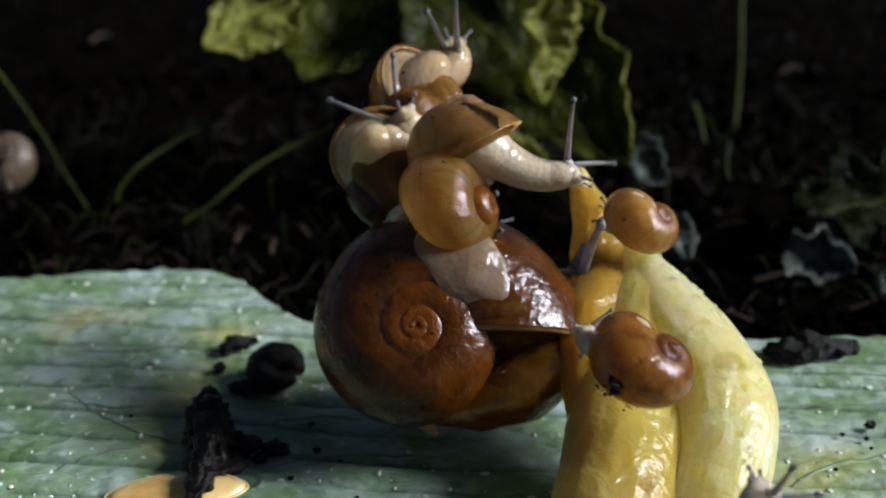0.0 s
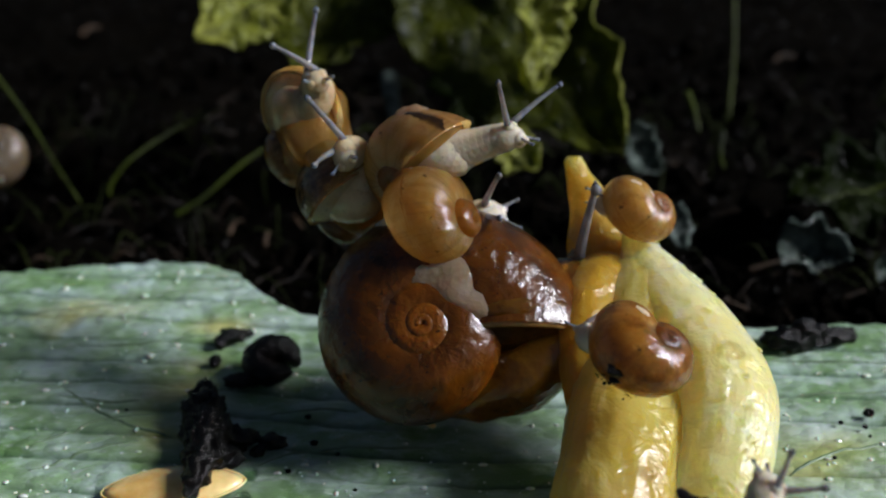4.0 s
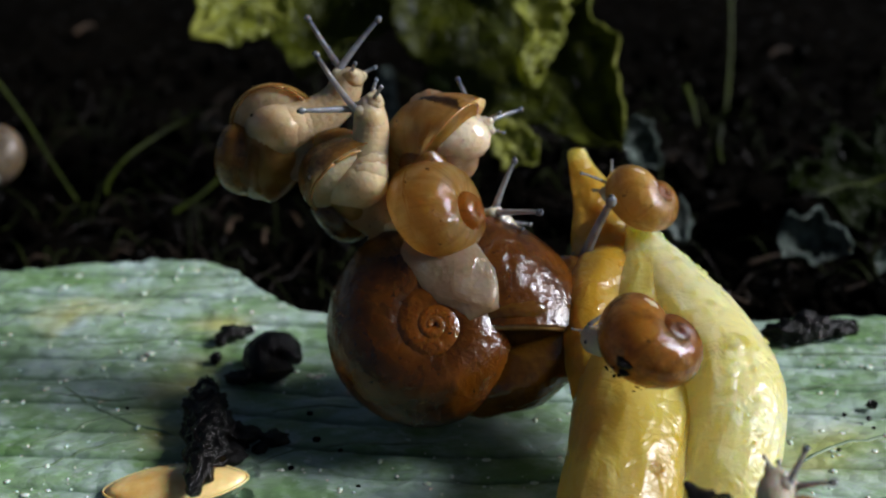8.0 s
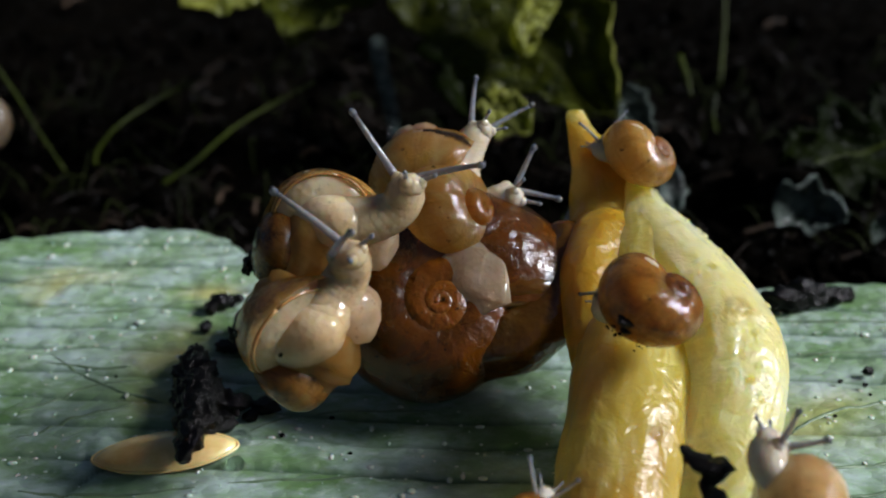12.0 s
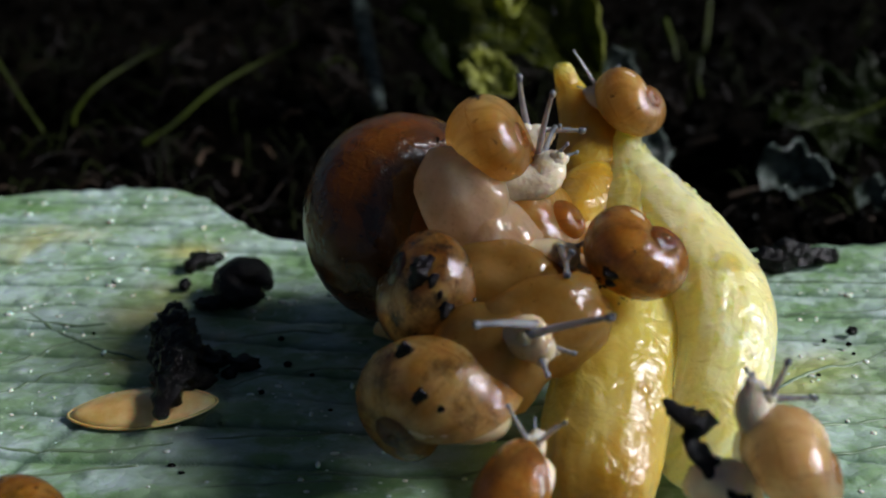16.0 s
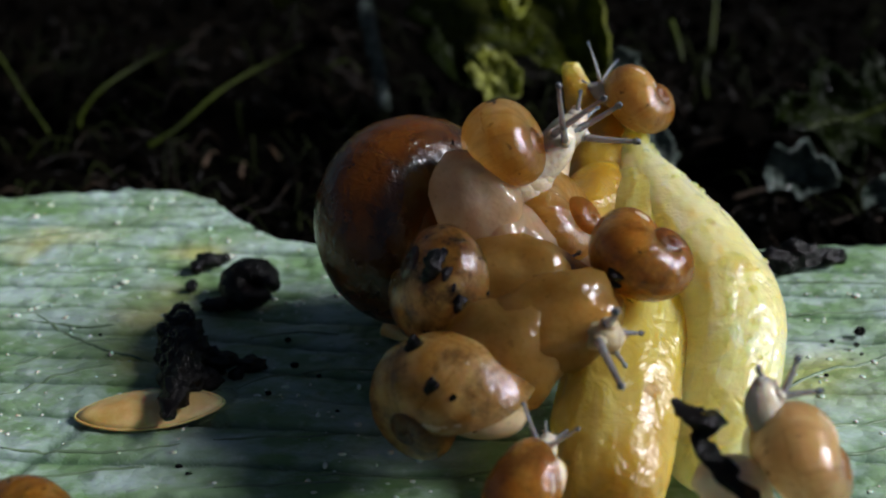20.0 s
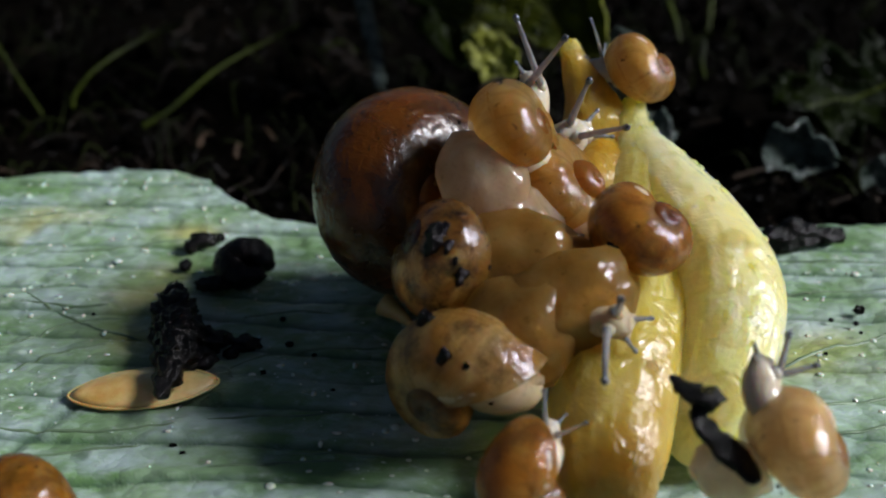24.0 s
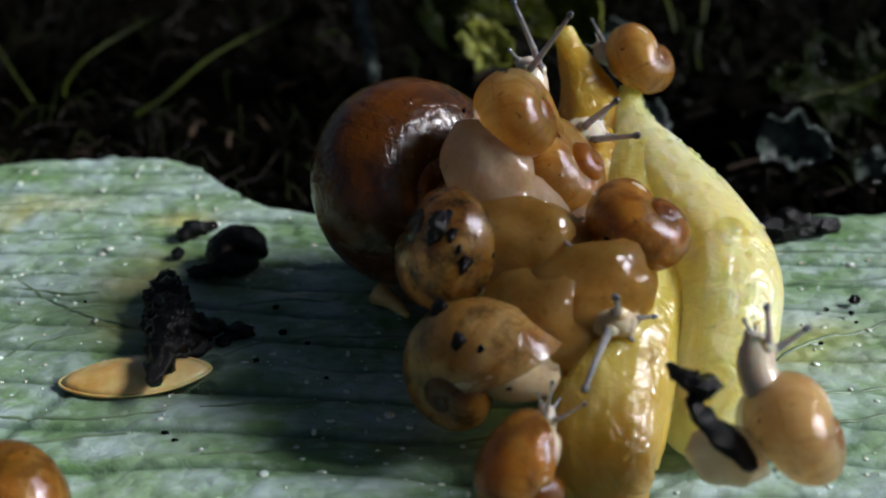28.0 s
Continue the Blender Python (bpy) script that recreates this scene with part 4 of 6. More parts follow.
stalk("grass_stem", ((3.02, 4.89, -0.06), (2.95, 4.60, -0.22), (2.94, 4.33, -0.32)), 0.031, 0.019, M_STEM, "short thin green grass shoot")
stalk("pale_stem", ((-0.34, 5.79, 0.99), (-0.22, 5.31, 0.64), (-0.16, 4.98, 0.40)), 0.100, 0.070, M_PALE, "pale wet stem behind the snails")
stalk("pale_stem", ((-0.85, 5.53, 0.44), (-0.73, 5.02, 0.05), (-0.65, 4.70, -0.19), (-0.59, 4.20, -0.34)), 0.110, 0.070, M_PALE, "pale wet stem standing in the soil")
stalk("straw_bit", ((-2.44, 3.28, -0.62), (-2.40, 3.45, -0.55), (-2.35, 3.63, -0.60)), 0.029, 0.016, M_DRY, "dry brown straw bit on wet soil", "straw", "straw on the soil")
stalk("straw_bit", ((-1.88, 3.74, -0.62), (-1.77, 3.57, -0.55), (-1.67, 3.41, -0.60)), 0.030, 0.017, M_DRY, "dry brown straw bit on wet soil", "straw", "straw on the soil")
stalk("straw_bit", ((-1.73, 4.57, -0.62), (-1.60, 4.62, -0.55), (-1.46, 4.68, -0.60)), 0.032, 0.018, M_DRY, "dry brown straw bit on wet soil", "straw", "straw on the soil")
stalk("straw_bit", ((-3.53, 2.71, -0.62), (-3.42, 2.72, -0.55), (-3.30, 2.73, -0.60)), 0.028, 0.015, M_DRY, "dry brown straw bit on wet soil", "straw", "straw on the soil")
stalk("straw_bit", ((-3.06, 2.92, -0.62), (-2.96, 2.82, -0.55), (-2.87, 2.72, -0.60)), 0.028, 0.016, M_DRY, "dry brown straw bit on wet soil", "straw", "straw on the soil")
stalk("straw_bit", ((2.66, 3.66, -0.62), (3.00, 3.68, -0.55), (3.33, 3.70, -0.60)), 0.029, 0.017, M_DRY, "dry brown straw bit on wet soil", "straw", "straw on the soil")
stalk("straw_bit", ((2.82, 2.34, -0.62), (3.16, 2.40, -0.55), (3.50, 2.46, -0.60)), 0.027, 0.015, M_DRY, "dry brown straw bit on wet soil", "straw", "straw on the soil")
stalk("straw_bit", ((2.27, 1.62, -0.62), (2.46, 1.55, -0.55), (2.65, 1.49, -0.60)), 0.025, 0.014, M_DRY, "dry brown straw bit on wet soil", "straw", "straw on the soil")
stalk("straw_bit", ((-6.48, 11.64, -0.62), (-6.36, 11.83, -0.55), (-6.25, 12.02, -0.60)), 0.047, 0.026, M_DRY, "dry brown straw bit on wet soil", "straw", "straw on the soil")
stalk("straw_bit", ((4.69, 9.60, -0.62), (4.87, 9.69, -0.55), (5.05, 9.78, -0.60)), 0.041, 0.023, M_DRY, "dry brown straw bit on wet soil", "straw", "straw on the soil")
stalk("straw_bit", ((-2.01, 2.99, -0.62), (-2.01, 3.14, -0.55), (-2.01, 3.29, -0.60)), 0.028, 0.016, M_DRY, "dry brown straw bit on wet soil", "straw", "straw on the soil")
stalk("straw_bit", ((-4.36, 2.57, -0.62), (-4.23, 2.60, -0.55), (-4.10, 2.64, -0.60)), 0.028, 0.015, M_DRY, "dry brown straw bit on wet soil", "straw", "straw on the soil")
stalk("straw_bit", ((2.42, 4.91, -0.62), (2.52, 5.06, -0.55), (2.63, 5.20, -0.60)), 0.032, 0.018, M_DRY, "dry brown straw bit on wet soil", "straw", "straw on the soil")
stalk("straw_bit", ((4.06, 5.47, -0.62), (4.21, 5.33, -0.55), (4.36, 5.18, -0.60)), 0.033, 0.018, M_DRY, "dry brown straw bit on wet soil", "straw", "straw on the soil")
stalk("straw_bit", ((3.59, 1.74, -0.62), (3.83, 1.76, -0.55), (4.07, 1.79, -0.60)), 0.026, 0.014, M_DRY, "dry brown straw bit on wet soil", "straw", "straw on the soil")
stalk("straw_bit", ((0.50, 4.92, -0.62), (0.69, 5.01, -0.55), (0.88, 5.09, -0.60)), 0.032, 0.018, M_DRY, "dry brown straw bit on wet soil", "straw", "straw on the soil")
stalk("straw_bit", ((-1.51, 4.92, -0.62), (-1.35, 4.76, -0.55), (-1.19, 4.60, -0.60)), 0.032, 0.018, M_DRY, "dry brown straw bit on wet soil", "straw", "straw on the soil")

def threads(name, count, material, label, category, seed, reach, thick, rise):
    """Fine strands tangled over the soil, as one mesh."""
    rng, bm = random.Random(seed), bmesh.new()
    for _ in range(count):
        y = 1.6 + 6.5 * rng.random() ** 1.3
        x = rng.uniform(-4.6, 4.6) * (0.75 + 0.07 * y)
        if y < leaf_edge(x) + 0.25 or noise.noise(Vector((x * 0.9, y * 0.9, seed))) < -0.05:
            continue
        a, long = rng.uniform(0, 6.28), reach * rng.uniform(0.5, 1.5)
        z = soil_height(x, y)
        knots = [(x, y, z)]
        for i in range(3):
            a += rng.uniform(-0.8, 0.8)
            x, y = x + math.cos(a) * long / 3, y + math.sin(a) * long / 3
            knots.append((x, y, soil_height(x, y) + rise * rng.uniform(0.1, 1.0)))
        line = bow(*knots, steps=3)
        r = thick * rng.uniform(0.6, 1.4)
        tube(bm, line, [r * (1 - 0.6 * i / len(line)) for i in range(len(line))], 5)
    tagged(part(name, bm, material), label, category, kind="stuff")


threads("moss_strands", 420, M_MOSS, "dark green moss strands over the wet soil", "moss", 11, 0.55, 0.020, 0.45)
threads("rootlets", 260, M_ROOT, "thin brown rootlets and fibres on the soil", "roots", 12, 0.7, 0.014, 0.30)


# ---- seed, crumbs and water on the leaf ----
def crumb(name, lumps, label, category="soil crumb", material=None, group="crumbs on the leaf"):
    bm = bmesh.new()
    for i, (c, r) in enumerate(lumps):
        lump(bm, c, r, seed=sum(c) * 3.1 + i)
    ob = part(name, bm, material or M_CRUMB)
    if len(lumps) > 1:
        mod = ob.modifiers.new("joined", "REMESH")
        mod.mode, mod.voxel_size, mod.use_smooth_shade = "VOXEL", 0.010 * U, True
    return tagged(ob, label, category, group)


def flat_seed():
    """A pointed oval seed, thicker in the middle, with a raised rim."""
    s = thing("seed", cm(-1.745, -2.11, 0.0, 4, -2, 6), "flat pale tan fruit seed on the salad leaf", "seed")
    bm = bmesh.new()
    ns, nr = 40, 8
    for face in (1, -1):
        rings = []
        for i in range(nr + 1):
            f = i / nr
            ring = []
            for j in range(ns):
                a = 2 * math.pi * j / ns
                x = 0.44 * math.cos(a)
                y = 0.185 * math.sin(a) * (1 - 0.30 * abs(math.cos(a)) ** 3)
                z = face * (0.055 * (1 - f**2.2) + 0.010 + 0.010 * math.exp(-(((f - 0.93) / 0.05) ** 2)))
                ring.append(bm.verts.new((x * f, y * f, z + 0.05)) if f else None)
            rings.append(ring)
        c = bm.verts.new((0, 0, 0.05 + face * 0.065))
        for j in range(ns):
            k = (j + 1) % ns
            bm.faces.new((c, rings[1][j], rings[1][k]) if face > 0 else (c, rings[1][k], rings[1][j]))
            for i in range(1, nr):
                q = (rings[i][j], rings[i + 1][j], rings[i + 1][k], rings[i][k])
                bm.faces.new(q if face > 0 else q[::-1])
        if face > 0:
            top = rings[-1]
        else:
            for j in range(ns):
                k = (j + 1) % ns
                bm.faces.new((top[j], rings[-1][j], rings[-1][k], top[k]))
    part("seed_husk", bm, M_SEED, s)
    bm = bmesh.new()
    tube(bm, [(0.452 * math.cos(a), 0.192 * math.sin(a) * (1 - 0.30 * abs(math.cos(a)) ** 3), 0.05) for a in np.linspace(0, 2 * math.pi, 49)], [0.010] * 49, 6)
    part("seed_rim", bm, M_SEED, s, "slightly darker raised rim")
    return s


flat_seed()
crumb("soil_crumb", [((-1.76, -1.02, 0.10), (0.05, 0.09, 0.06)), ((-1.74, -1.14, 0.12), (0.08, 0.14, 0.09)), ((-1.69, -1.36, 0.14), (0.13, 0.19, 0.12)), ((-1.62, -1.62, 0.15), (0.16, 0.20, 0.13)), ((-1.58, -1.88, 0.17), (0.14, 0.19, 0.12)), ((-1.57, -2.14, 0.19), (0.09, 0.15, 0.08)), ((-1.58, -2.30, 0.17), (0.05, 0.09, 0.05)), ((-1.47, -1.64, 0.09), (0.14, 0.10, 0.08)), ((-1.38, -1.58, 0.07), (0.09, 0.06, 0.05)), ((-1.47, -1.84, 0.08), (0.11, 0.08, 0.07))], "jagged wet black soil crumb leaning on a seed")
crumb("soil_crumb", [((-1.20, -1.60, 0.04), (0.10, 0.07, 0.05)), ((-1.28, -1.70, 0.03), (0.05, 0.05, 0.03))], "small wet brown-black crumb")
crumb("soil_crumb", [((-1.72, -0.16, 0.06), (0.10, 0.06, 0.06)), ((-1.80, -0.25, 0.05), (0.05, 0.06, 0.05)), ((-1.63, -0.10, 0.05), (0.06, 0.03, 0.04))], "small wet black soil crumb")
crumb("soil_crumb", [((-1.79, -0.50, 0.03), (0.04, 0.06, 0.04))], "tiny wet black soil crumb")
crumb("soil_crumb", [((-1.55, -0.82, 0.05), (0.10, 0.07, 0.05)), ((-1.46, -0.80, 0.04), (0.06, 0.05, 0.04))], "small wet black soil crumb")
bm = bmesh.new()
_ring = [(-1.31 + 0.11 * math.cos(a), -0.66 + 0.09 * math.sin(a), 0.12 + 0.05 * math.sin(a)) for a in np.linspace(-0.3, 5.7, 30)]
tube(bm, _ring, [0.07 + 0.075 * math.sin(math.pi * i / 29) + 0.02 * noise.noise(Vector((i * 0.5, 0, 0))) for i in range(30)], 12, flat=0.8)
tagged(part("curled_leaf_scrap", bm, M_CRUMB), "curled black rotten leaf scrap", "leaf scrap")
crumb("soil_crumb", [((2.52, -0.30, 0.08), (0.13, 0.10, 0.09)), ((2.70, -0.24, 0.10), (0.16, 0.12, 0.11)), ((2.90, -0.20, 0.06), (0.12, 0.08, 0.07)), ((3.02, -0.18, 0.05), (0.07, 0.06, 0.05)), ((2.42, -0.22, 0.05), (0.08, 0.07, 0.06))], "glistening black clump of wet soil at the leaf edge")
for _x, _y, _r in ((2.87, -1.23, 0.035), (2.65, -1.34, 0.016), (2.80, -1.39, 0.018), (2.80, -1.50, 0.012), (-1.47, -2.65, 0.02), (-1.40, -2.72, 0.018), (-0.92, -1.58, 0.025), (-1.0, -1.25, 0.02), (-0.75, -1.7, 0.015), (2.5, -1.75, 0.014), (-0.6, -2.1, 0.014), (-1.05, -1.9, 0.02), (2.3, -2.6, 0.016), (-2.3, -1.15, 0.012)):
    crumb("grit_grain", [((_x, _y, _r * 0.7), (_r, _r * 0.8, _r * 0.8))], "tiny black grain on the leaf", "grit", group="grit on the leaf")
bm = bmesh.new()
_line = bow((1.19, -3.31, 0.89), (1.23, -3.37, 0.87), (1.30, -3.43, 0.86), (1.37, -3.44, 0.85), (1.29, -3.49, 0.79), (1.34, -3.56, 0.73), (1.42, -3.63, 0.69), (1.49, -3.72, 0.64), (1.53, -3.79, 0.61), steps=6)
_rad = np.interp(np.linspace(0, 8, len(_line)), range(9), (0.02, 0.05, 0.09, 0.08, 0.045, 0.06, 0.08, 0.07, 0.03))
tube(bm, _line, _rad, 16, flat=0.4, shape=lambda t, a: 1 + 0.5 * noise.noise(Vector((math.cos(a) * 1.5, math.sin(a) * 1.5, t * 12))) + 0.25 * noise.noise(Vector((math.cos(a) * 4, math.sin(a) * 4, t * 30))))
tagged(part("leaf_scrap", bm, M_CRUMB), "twisted black rotten leaf scrap beside a snail", "leaf scrap")
bm = bmesh.new()
tube(bm, bow((-0.32, -1.22, 0.10), (-0.22, -1.30, 0.07), (-0.12, -1.42, 0.04)), np.linspace(0.085, 0.02, 17), 12)
tagged(part("seed_sliver", bm, M_SEED), "small cream sliver under the brown shell", "sliver")


def drops():
    """Water drops scattered on the leaf; two large ones by the seed are things of their own."""
    rng = random.Random(5)
    places = []
    for _ in range(1500):
        x, v = rng.uniform(-4.5, 4), -rng.uniform(0.03, 3.6)
        if noise.noise(Vector((x * 1.3, v * 2.2, 4))) < rng.uniform(-0.5, 0.35):
            continue
        r = rng.choice((0.006, 0.008, 0.010, 0.012, 0.015, 0.018, 0.026))
        places.append(((x, leaf_edge(x) + v, leaf_height(x, v) + r * 0.1), (0, 0, 1), r))
    tagged(beads("dew", places, M_DEW, flat=0.45), "fine water droplets scattered over the salad leaf", "water", kind="stuff")
    for x, y, r in ((-1.31, -1.95, 0.075), (-1.30, -2.20, 0.06), (-1.37, -2.03, 0.04), (0.35, -2.9, 0.05)):
        bm = bmesh.new()
        ball(bm, (0, 0, 0), (r, r, r * 0.75), rough=0.05, seg=24, rings=16)
        tagged(part("water_drop", bm, M_WATER, at=cm(x, y, r * 0.3)), "clear round water drop on the leaf", "water drop", "water drops")


drops()


# ---- what moves ----
def motions():
    body, face, horns, neck = SNAILS['brown_snail']
    walk(body, [(0, cm(-0.090, -1.181, 0.845, 46, -25, 18)), (3, cm(-0.060, -1.168, 0.791, 45, -25, 19)), (8, cm(-0.009, -1.157, 0.714, 45, -23, 20)), (10, cm(-0.009, -1.173, 0.651, 45, -22, 21)), (11, cm(0.032, -1.117, 0.619, 45, -22, 21)), (12.5, cm(0.041, -1.100, 0.605, 46, -20, 23)), (13, cm(0.036, -1.102, 0.653, 46, -20, 24)), (13.5, cm(0.033, -1.104, 0.701, 48, -14, 21)), (14, cm(-0.051, -1.104, 0.738, 57, -6, 26)), (15, cm(-0.229, -1.213, 0.778, 67, 28, 31)), (16, cm(-0.183, -1.125, 0.804, 67, 28, 31)), (17, cm(-0.164, -1.117, 0.786, 67, 28, 30)), (20, cm(-0.154, -1.124, 0.787, 66, 28, 30)), (24, cm(-0.147, -1.043, 0.782, 65, 29, 30)), (25, cm(-0.142, -1.044, 0.751, 65, 29, 29)), (28, cm(-0.119, -1.009, 0.741, 64, 29, 29))])
    rows = [(0, cm(0.761, -0.292, -0.083, -63, 13, -15)), (3, cm(0.763, -0.255, -0.052, -77, 13, -14)), (8, cm(0.759, -0.196, -0.017, -70, 11, -15)), (10, cm(0.782, -0.157, -0.036, -104, 10, -13)), (11, cm(0.739, -0.153, 0.003, -119, 9, -14)), (12.5, cm(0.693, -0.134, 0.033, -127, 7, -14)), (13, cm(0.670, -0.163, 0.005, -129, 5, -14)), (13.5, cm(0.661, -0.126, -0.029, -132, 4, -9)), (14, cm(0.705, -0.174, 0.070, -143, -6, -4)), (15, cm(0.837, 0.158, 0.294, -160, -24, 27)), (16, cm(0.833, 0.067, 0.311, -160, -24, 27)), (17, cm(0.865, 0.062, 0.306, -160, -24, 27)), (20, cm(0.882, 0.087, 0.270, -161, -24, 27)), (24, cm(0.867, 0.077, 0.295, -162, -24, 27)), (25, cm(0.855, 0.109, 0.294, -162, -24, 27)), (28, cm(0.838, 0.118, 0.285, -163, -24, 27))]
    walk(BROWN_FOOT, [(0, cm(0.194, -0.757, 0.193, -51, 3, -30)), (3, cm(0.177, -0.717, 0.234, -50, 2, -31)), (8, cm(0.160, -0.649, 0.292, -49, 1, -30)), (10, cm(0.185, -0.597, 0.330, -49, -0, -30)), (11, cm(0.143, -0.587, 0.394, -49, -0, -30)), (12.5, cm(0.110, -0.566, 0.446, -49, -4, -30)), (13, cm(0.087, -0.598, 0.418, -49, -5, -31)), (13.5, cm(0.128, -0.611, 0.403, -49, -7, -24)), (14, cm(0.173, -0.583, 0.521, -55, -18, -19)), (15, cm(0.399, -0.342, 0.688, -64, -39, 13)), (16, cm(0.337, -0.420, 0.711, -64, -39, 13)), (17, cm(0.323, -0.405, 0.709, -64, -38, 13)), (20, cm(0.319, -0.416, 0.691, -63, -38, 12)), (24, cm(0.277, -0.468, 0.739, -62, -39, 13)), (25, cm(0.272, -0.436, 0.746, -62, -38, 13)), (28, cm(0.235, -0.465, 0.752, -61, -38, 12))])
    walk(face, rows)
    bend(neck, 0.70, rows)
    walk(horns[0], [(0, cm(0.152, 0.085, 0.142, -0, -24, 45)), (3, cm(0.152, 0.085, 0.142, 0, -29, 41)), (8, cm(0.152, 0.085, 0.142, 0, -19, 45)), (10, cm(0.152, 0.085, 0.142, 0, -39, 31)), (11, cm(0.152, 0.085, 0.142, 0, -45, 20)), (12.5, cm(0.152, 0.085, 0.142, 0, -46, 17)), (13, cm(0.152, 0.085, 0.142, 0, -46, 15)), (13.5, cm(0.152, 0.085, 0.142, -0, -47, 14)), (14, cm(0.152, 0.085, 0.142, 0, -47, 13)), (15, cm(0.152, 0.085, 0.142, 0, -47, 11)), (16, cm(0.152, 0.085, 0.142, -0, -47, 11)), (17, cm(0.152, 0.085, 0.142, 0, -47, 11)), (20, cm(0.152, 0.085, 0.142, 0, -47, 11)), (24, cm(0.152, 0.085, 0.142, 0, -47, 11)), (25, cm(0.152, 0.085, 0.142, 0, -47, 11)), (28, cm(0.152, 0.085, 0.142, 0, -47, 11))])
    walk(horns[1], [(0, cm(0.152, -0.085, 0.142, 0, -45, -82)), (3, cm(0.152, -0.085, 0.142, 0, -53, -66)), (8, cm(0.152, -0.085, 0.142, -0, -43, -69)), (10, cm(0.152, -0.085, 0.142, 0, -48, -21)), (11, cm(0.152, -0.085, 0.142, 0, -53, -2)), (12.5, cm(0.152, -0.085, 0.142, 0, -53, 4)), (13, cm(0.152, -0.085, 0.142, 0, -53, 6)), (13.5, cm(0.152, -0.085, 0.142, 0, -53, 8)), (14, cm(0.152, -0.085, 0.142, 0, -53, 9)), (15, cm(0.152, -0.085, 0.142, 0, -54, 13)), (16, cm(0.152, -0.085, 0.142, 0, -54, 13)), (17, cm(0.152, -0.085, 0.142, 0, -54, 13)), (20, cm(0.152, -0.085, 0.142, -0, -54, 13)), (24, cm(0.152, -0.085, 0.142, 0, -54, 13)), (25, cm(0.152, -0.085, 0.142, 0, -54, 13)), (28, cm(0.152, -0.085, 0.142, 0, -54, 13))])
    body, face, horns, neck = SNAILS['amber_snail_low']
    walk(body, [(0, cm(-0.117, -1.094, 1.519, 71, 1, 69)), (1, cm(-0.203, -1.101, 1.465, 71, 1, 69)), (2, cm(-0.231, -1.111, 1.419, 70, 1, 68)), (3, cm(-0.214, -1.118, 1.385, 70, 1, 68)), (6, cm(-0.184, -1.091, 1.353, 68, 1, 66)), (8, cm(-0.172, -1.082, 1.356, 68, 1, 65)), (9, cm(-0.173, -1.079, 1.320, 67, 1, 64)), (10, cm(-0.156, -1.101, 1.281, 67, 1, 63)), (11, cm(-0.092, -1.071, 1.180, 66, 2, 63)), (12.5, cm(-0.033, -1.086, 1.090, 63, 1, 64)), (14, cm(0.236, -1.493, 1.075, 59, 1, 65)), (15, cm(0.515, -1.645, 1.018, 57, -0, 66)), (16, cm(0.583, -1.628, 0.915, 57, 0, 66)), (17, cm(0.604, -1.608, 0.922, 56, 0, 66)), (20, cm(0.638, -1.609, 0.927, 56, 0, 66)), (25, cm(0.691, -1.493, 0.973, 56, 1, 66)), (28, cm(0.712, -1.457, 0.973, 56, 1, 65))])
    rows = [(0, cm(0.231, -0.186, 0.097, 20, -77, -65)), (1, cm(0.299, -0.128, 0.188, 18, -79, -54)), (2, cm(0.349, -0.060, 0.225, 13, -80, -39)), (3, cm(0.366, -0.064, 0.250, 4, -80, -23)), (6, cm(0.245, -0.164, 0.274, -121, -76, 19)), (8, cm(0.257, -0.176, 0.279, -115, -76, 15)), (9, cm(0.270, -0.204, 0.304, -110, -75, 13)), (10, cm(0.302, -0.102, 0.302, -171, -75, 11)), (11, cm(0.311, -0.059, 0.293, -178, -75, 10)), (12.5, cm(0.248, -0.033, 0.359, 172, -69, 27)), (14, cm(0.510, 0.133, 0.167, 170, -63, 37)), (15, cm(0.478, 0.356, 0.058, -146, -59, 41)), (16, cm(0.518, 0.435, 0.081, -146, -61, 39)), (17, cm(0.514, 0.392, 0.090, -144, -62, 37)), (20, cm(0.604, 0.411, 0.224, 11, -67, 30)), (25, cm(0.386, 0.160, 0.157, -51, -73, 11)), (28, cm(0.393, 0.104, 0.187, -10, -75, -6))]
    walk(face, rows)
    bend(neck, 0.43, rows)
    walk(horns[0], [(0, cm(0.075, 0.042, 0.070, 0, -56, 7)), (1, cm(0.075, 0.042, 0.070, 0, -53, 9)), (2, cm(0.075, 0.042, 0.070, 0, -51, 10)), (3, cm(0.075, 0.042, 0.070, 0, -50, 9)), (6, cm(0.075, 0.042, 0.070, 0, -57, 20)), (8, cm(0.075, 0.042, 0.070, 0, -47, 20)), (9, cm(0.075, 0.042, 0.070, 0, -49, 24)), (10, cm(0.075, 0.042, 0.070, 0, -30, -17)), (11, cm(0.075, 0.042, 0.070, -0, -28, -29)), (12.5, cm(0.075, 0.042, 0.070, 0, -29, -32)), (14, cm(0.075, 0.042, 0.070, 0, -30, -34)), (15, cm(0.075, 0.042, 0.070, 0, -39, -31)), (16, cm(0.075, 0.042, 0.070, 0, -42, -34)), (17, cm(0.075, 0.042, 0.070, 0, -25, -42)), (20, cm(0.075, 0.042, 0.070, -0, -24, 11)), (25, cm(0.075, 0.042, 0.070, 0, -38, 16)), (28, cm(0.075, 0.042, 0.070, 0, -35, 5))])
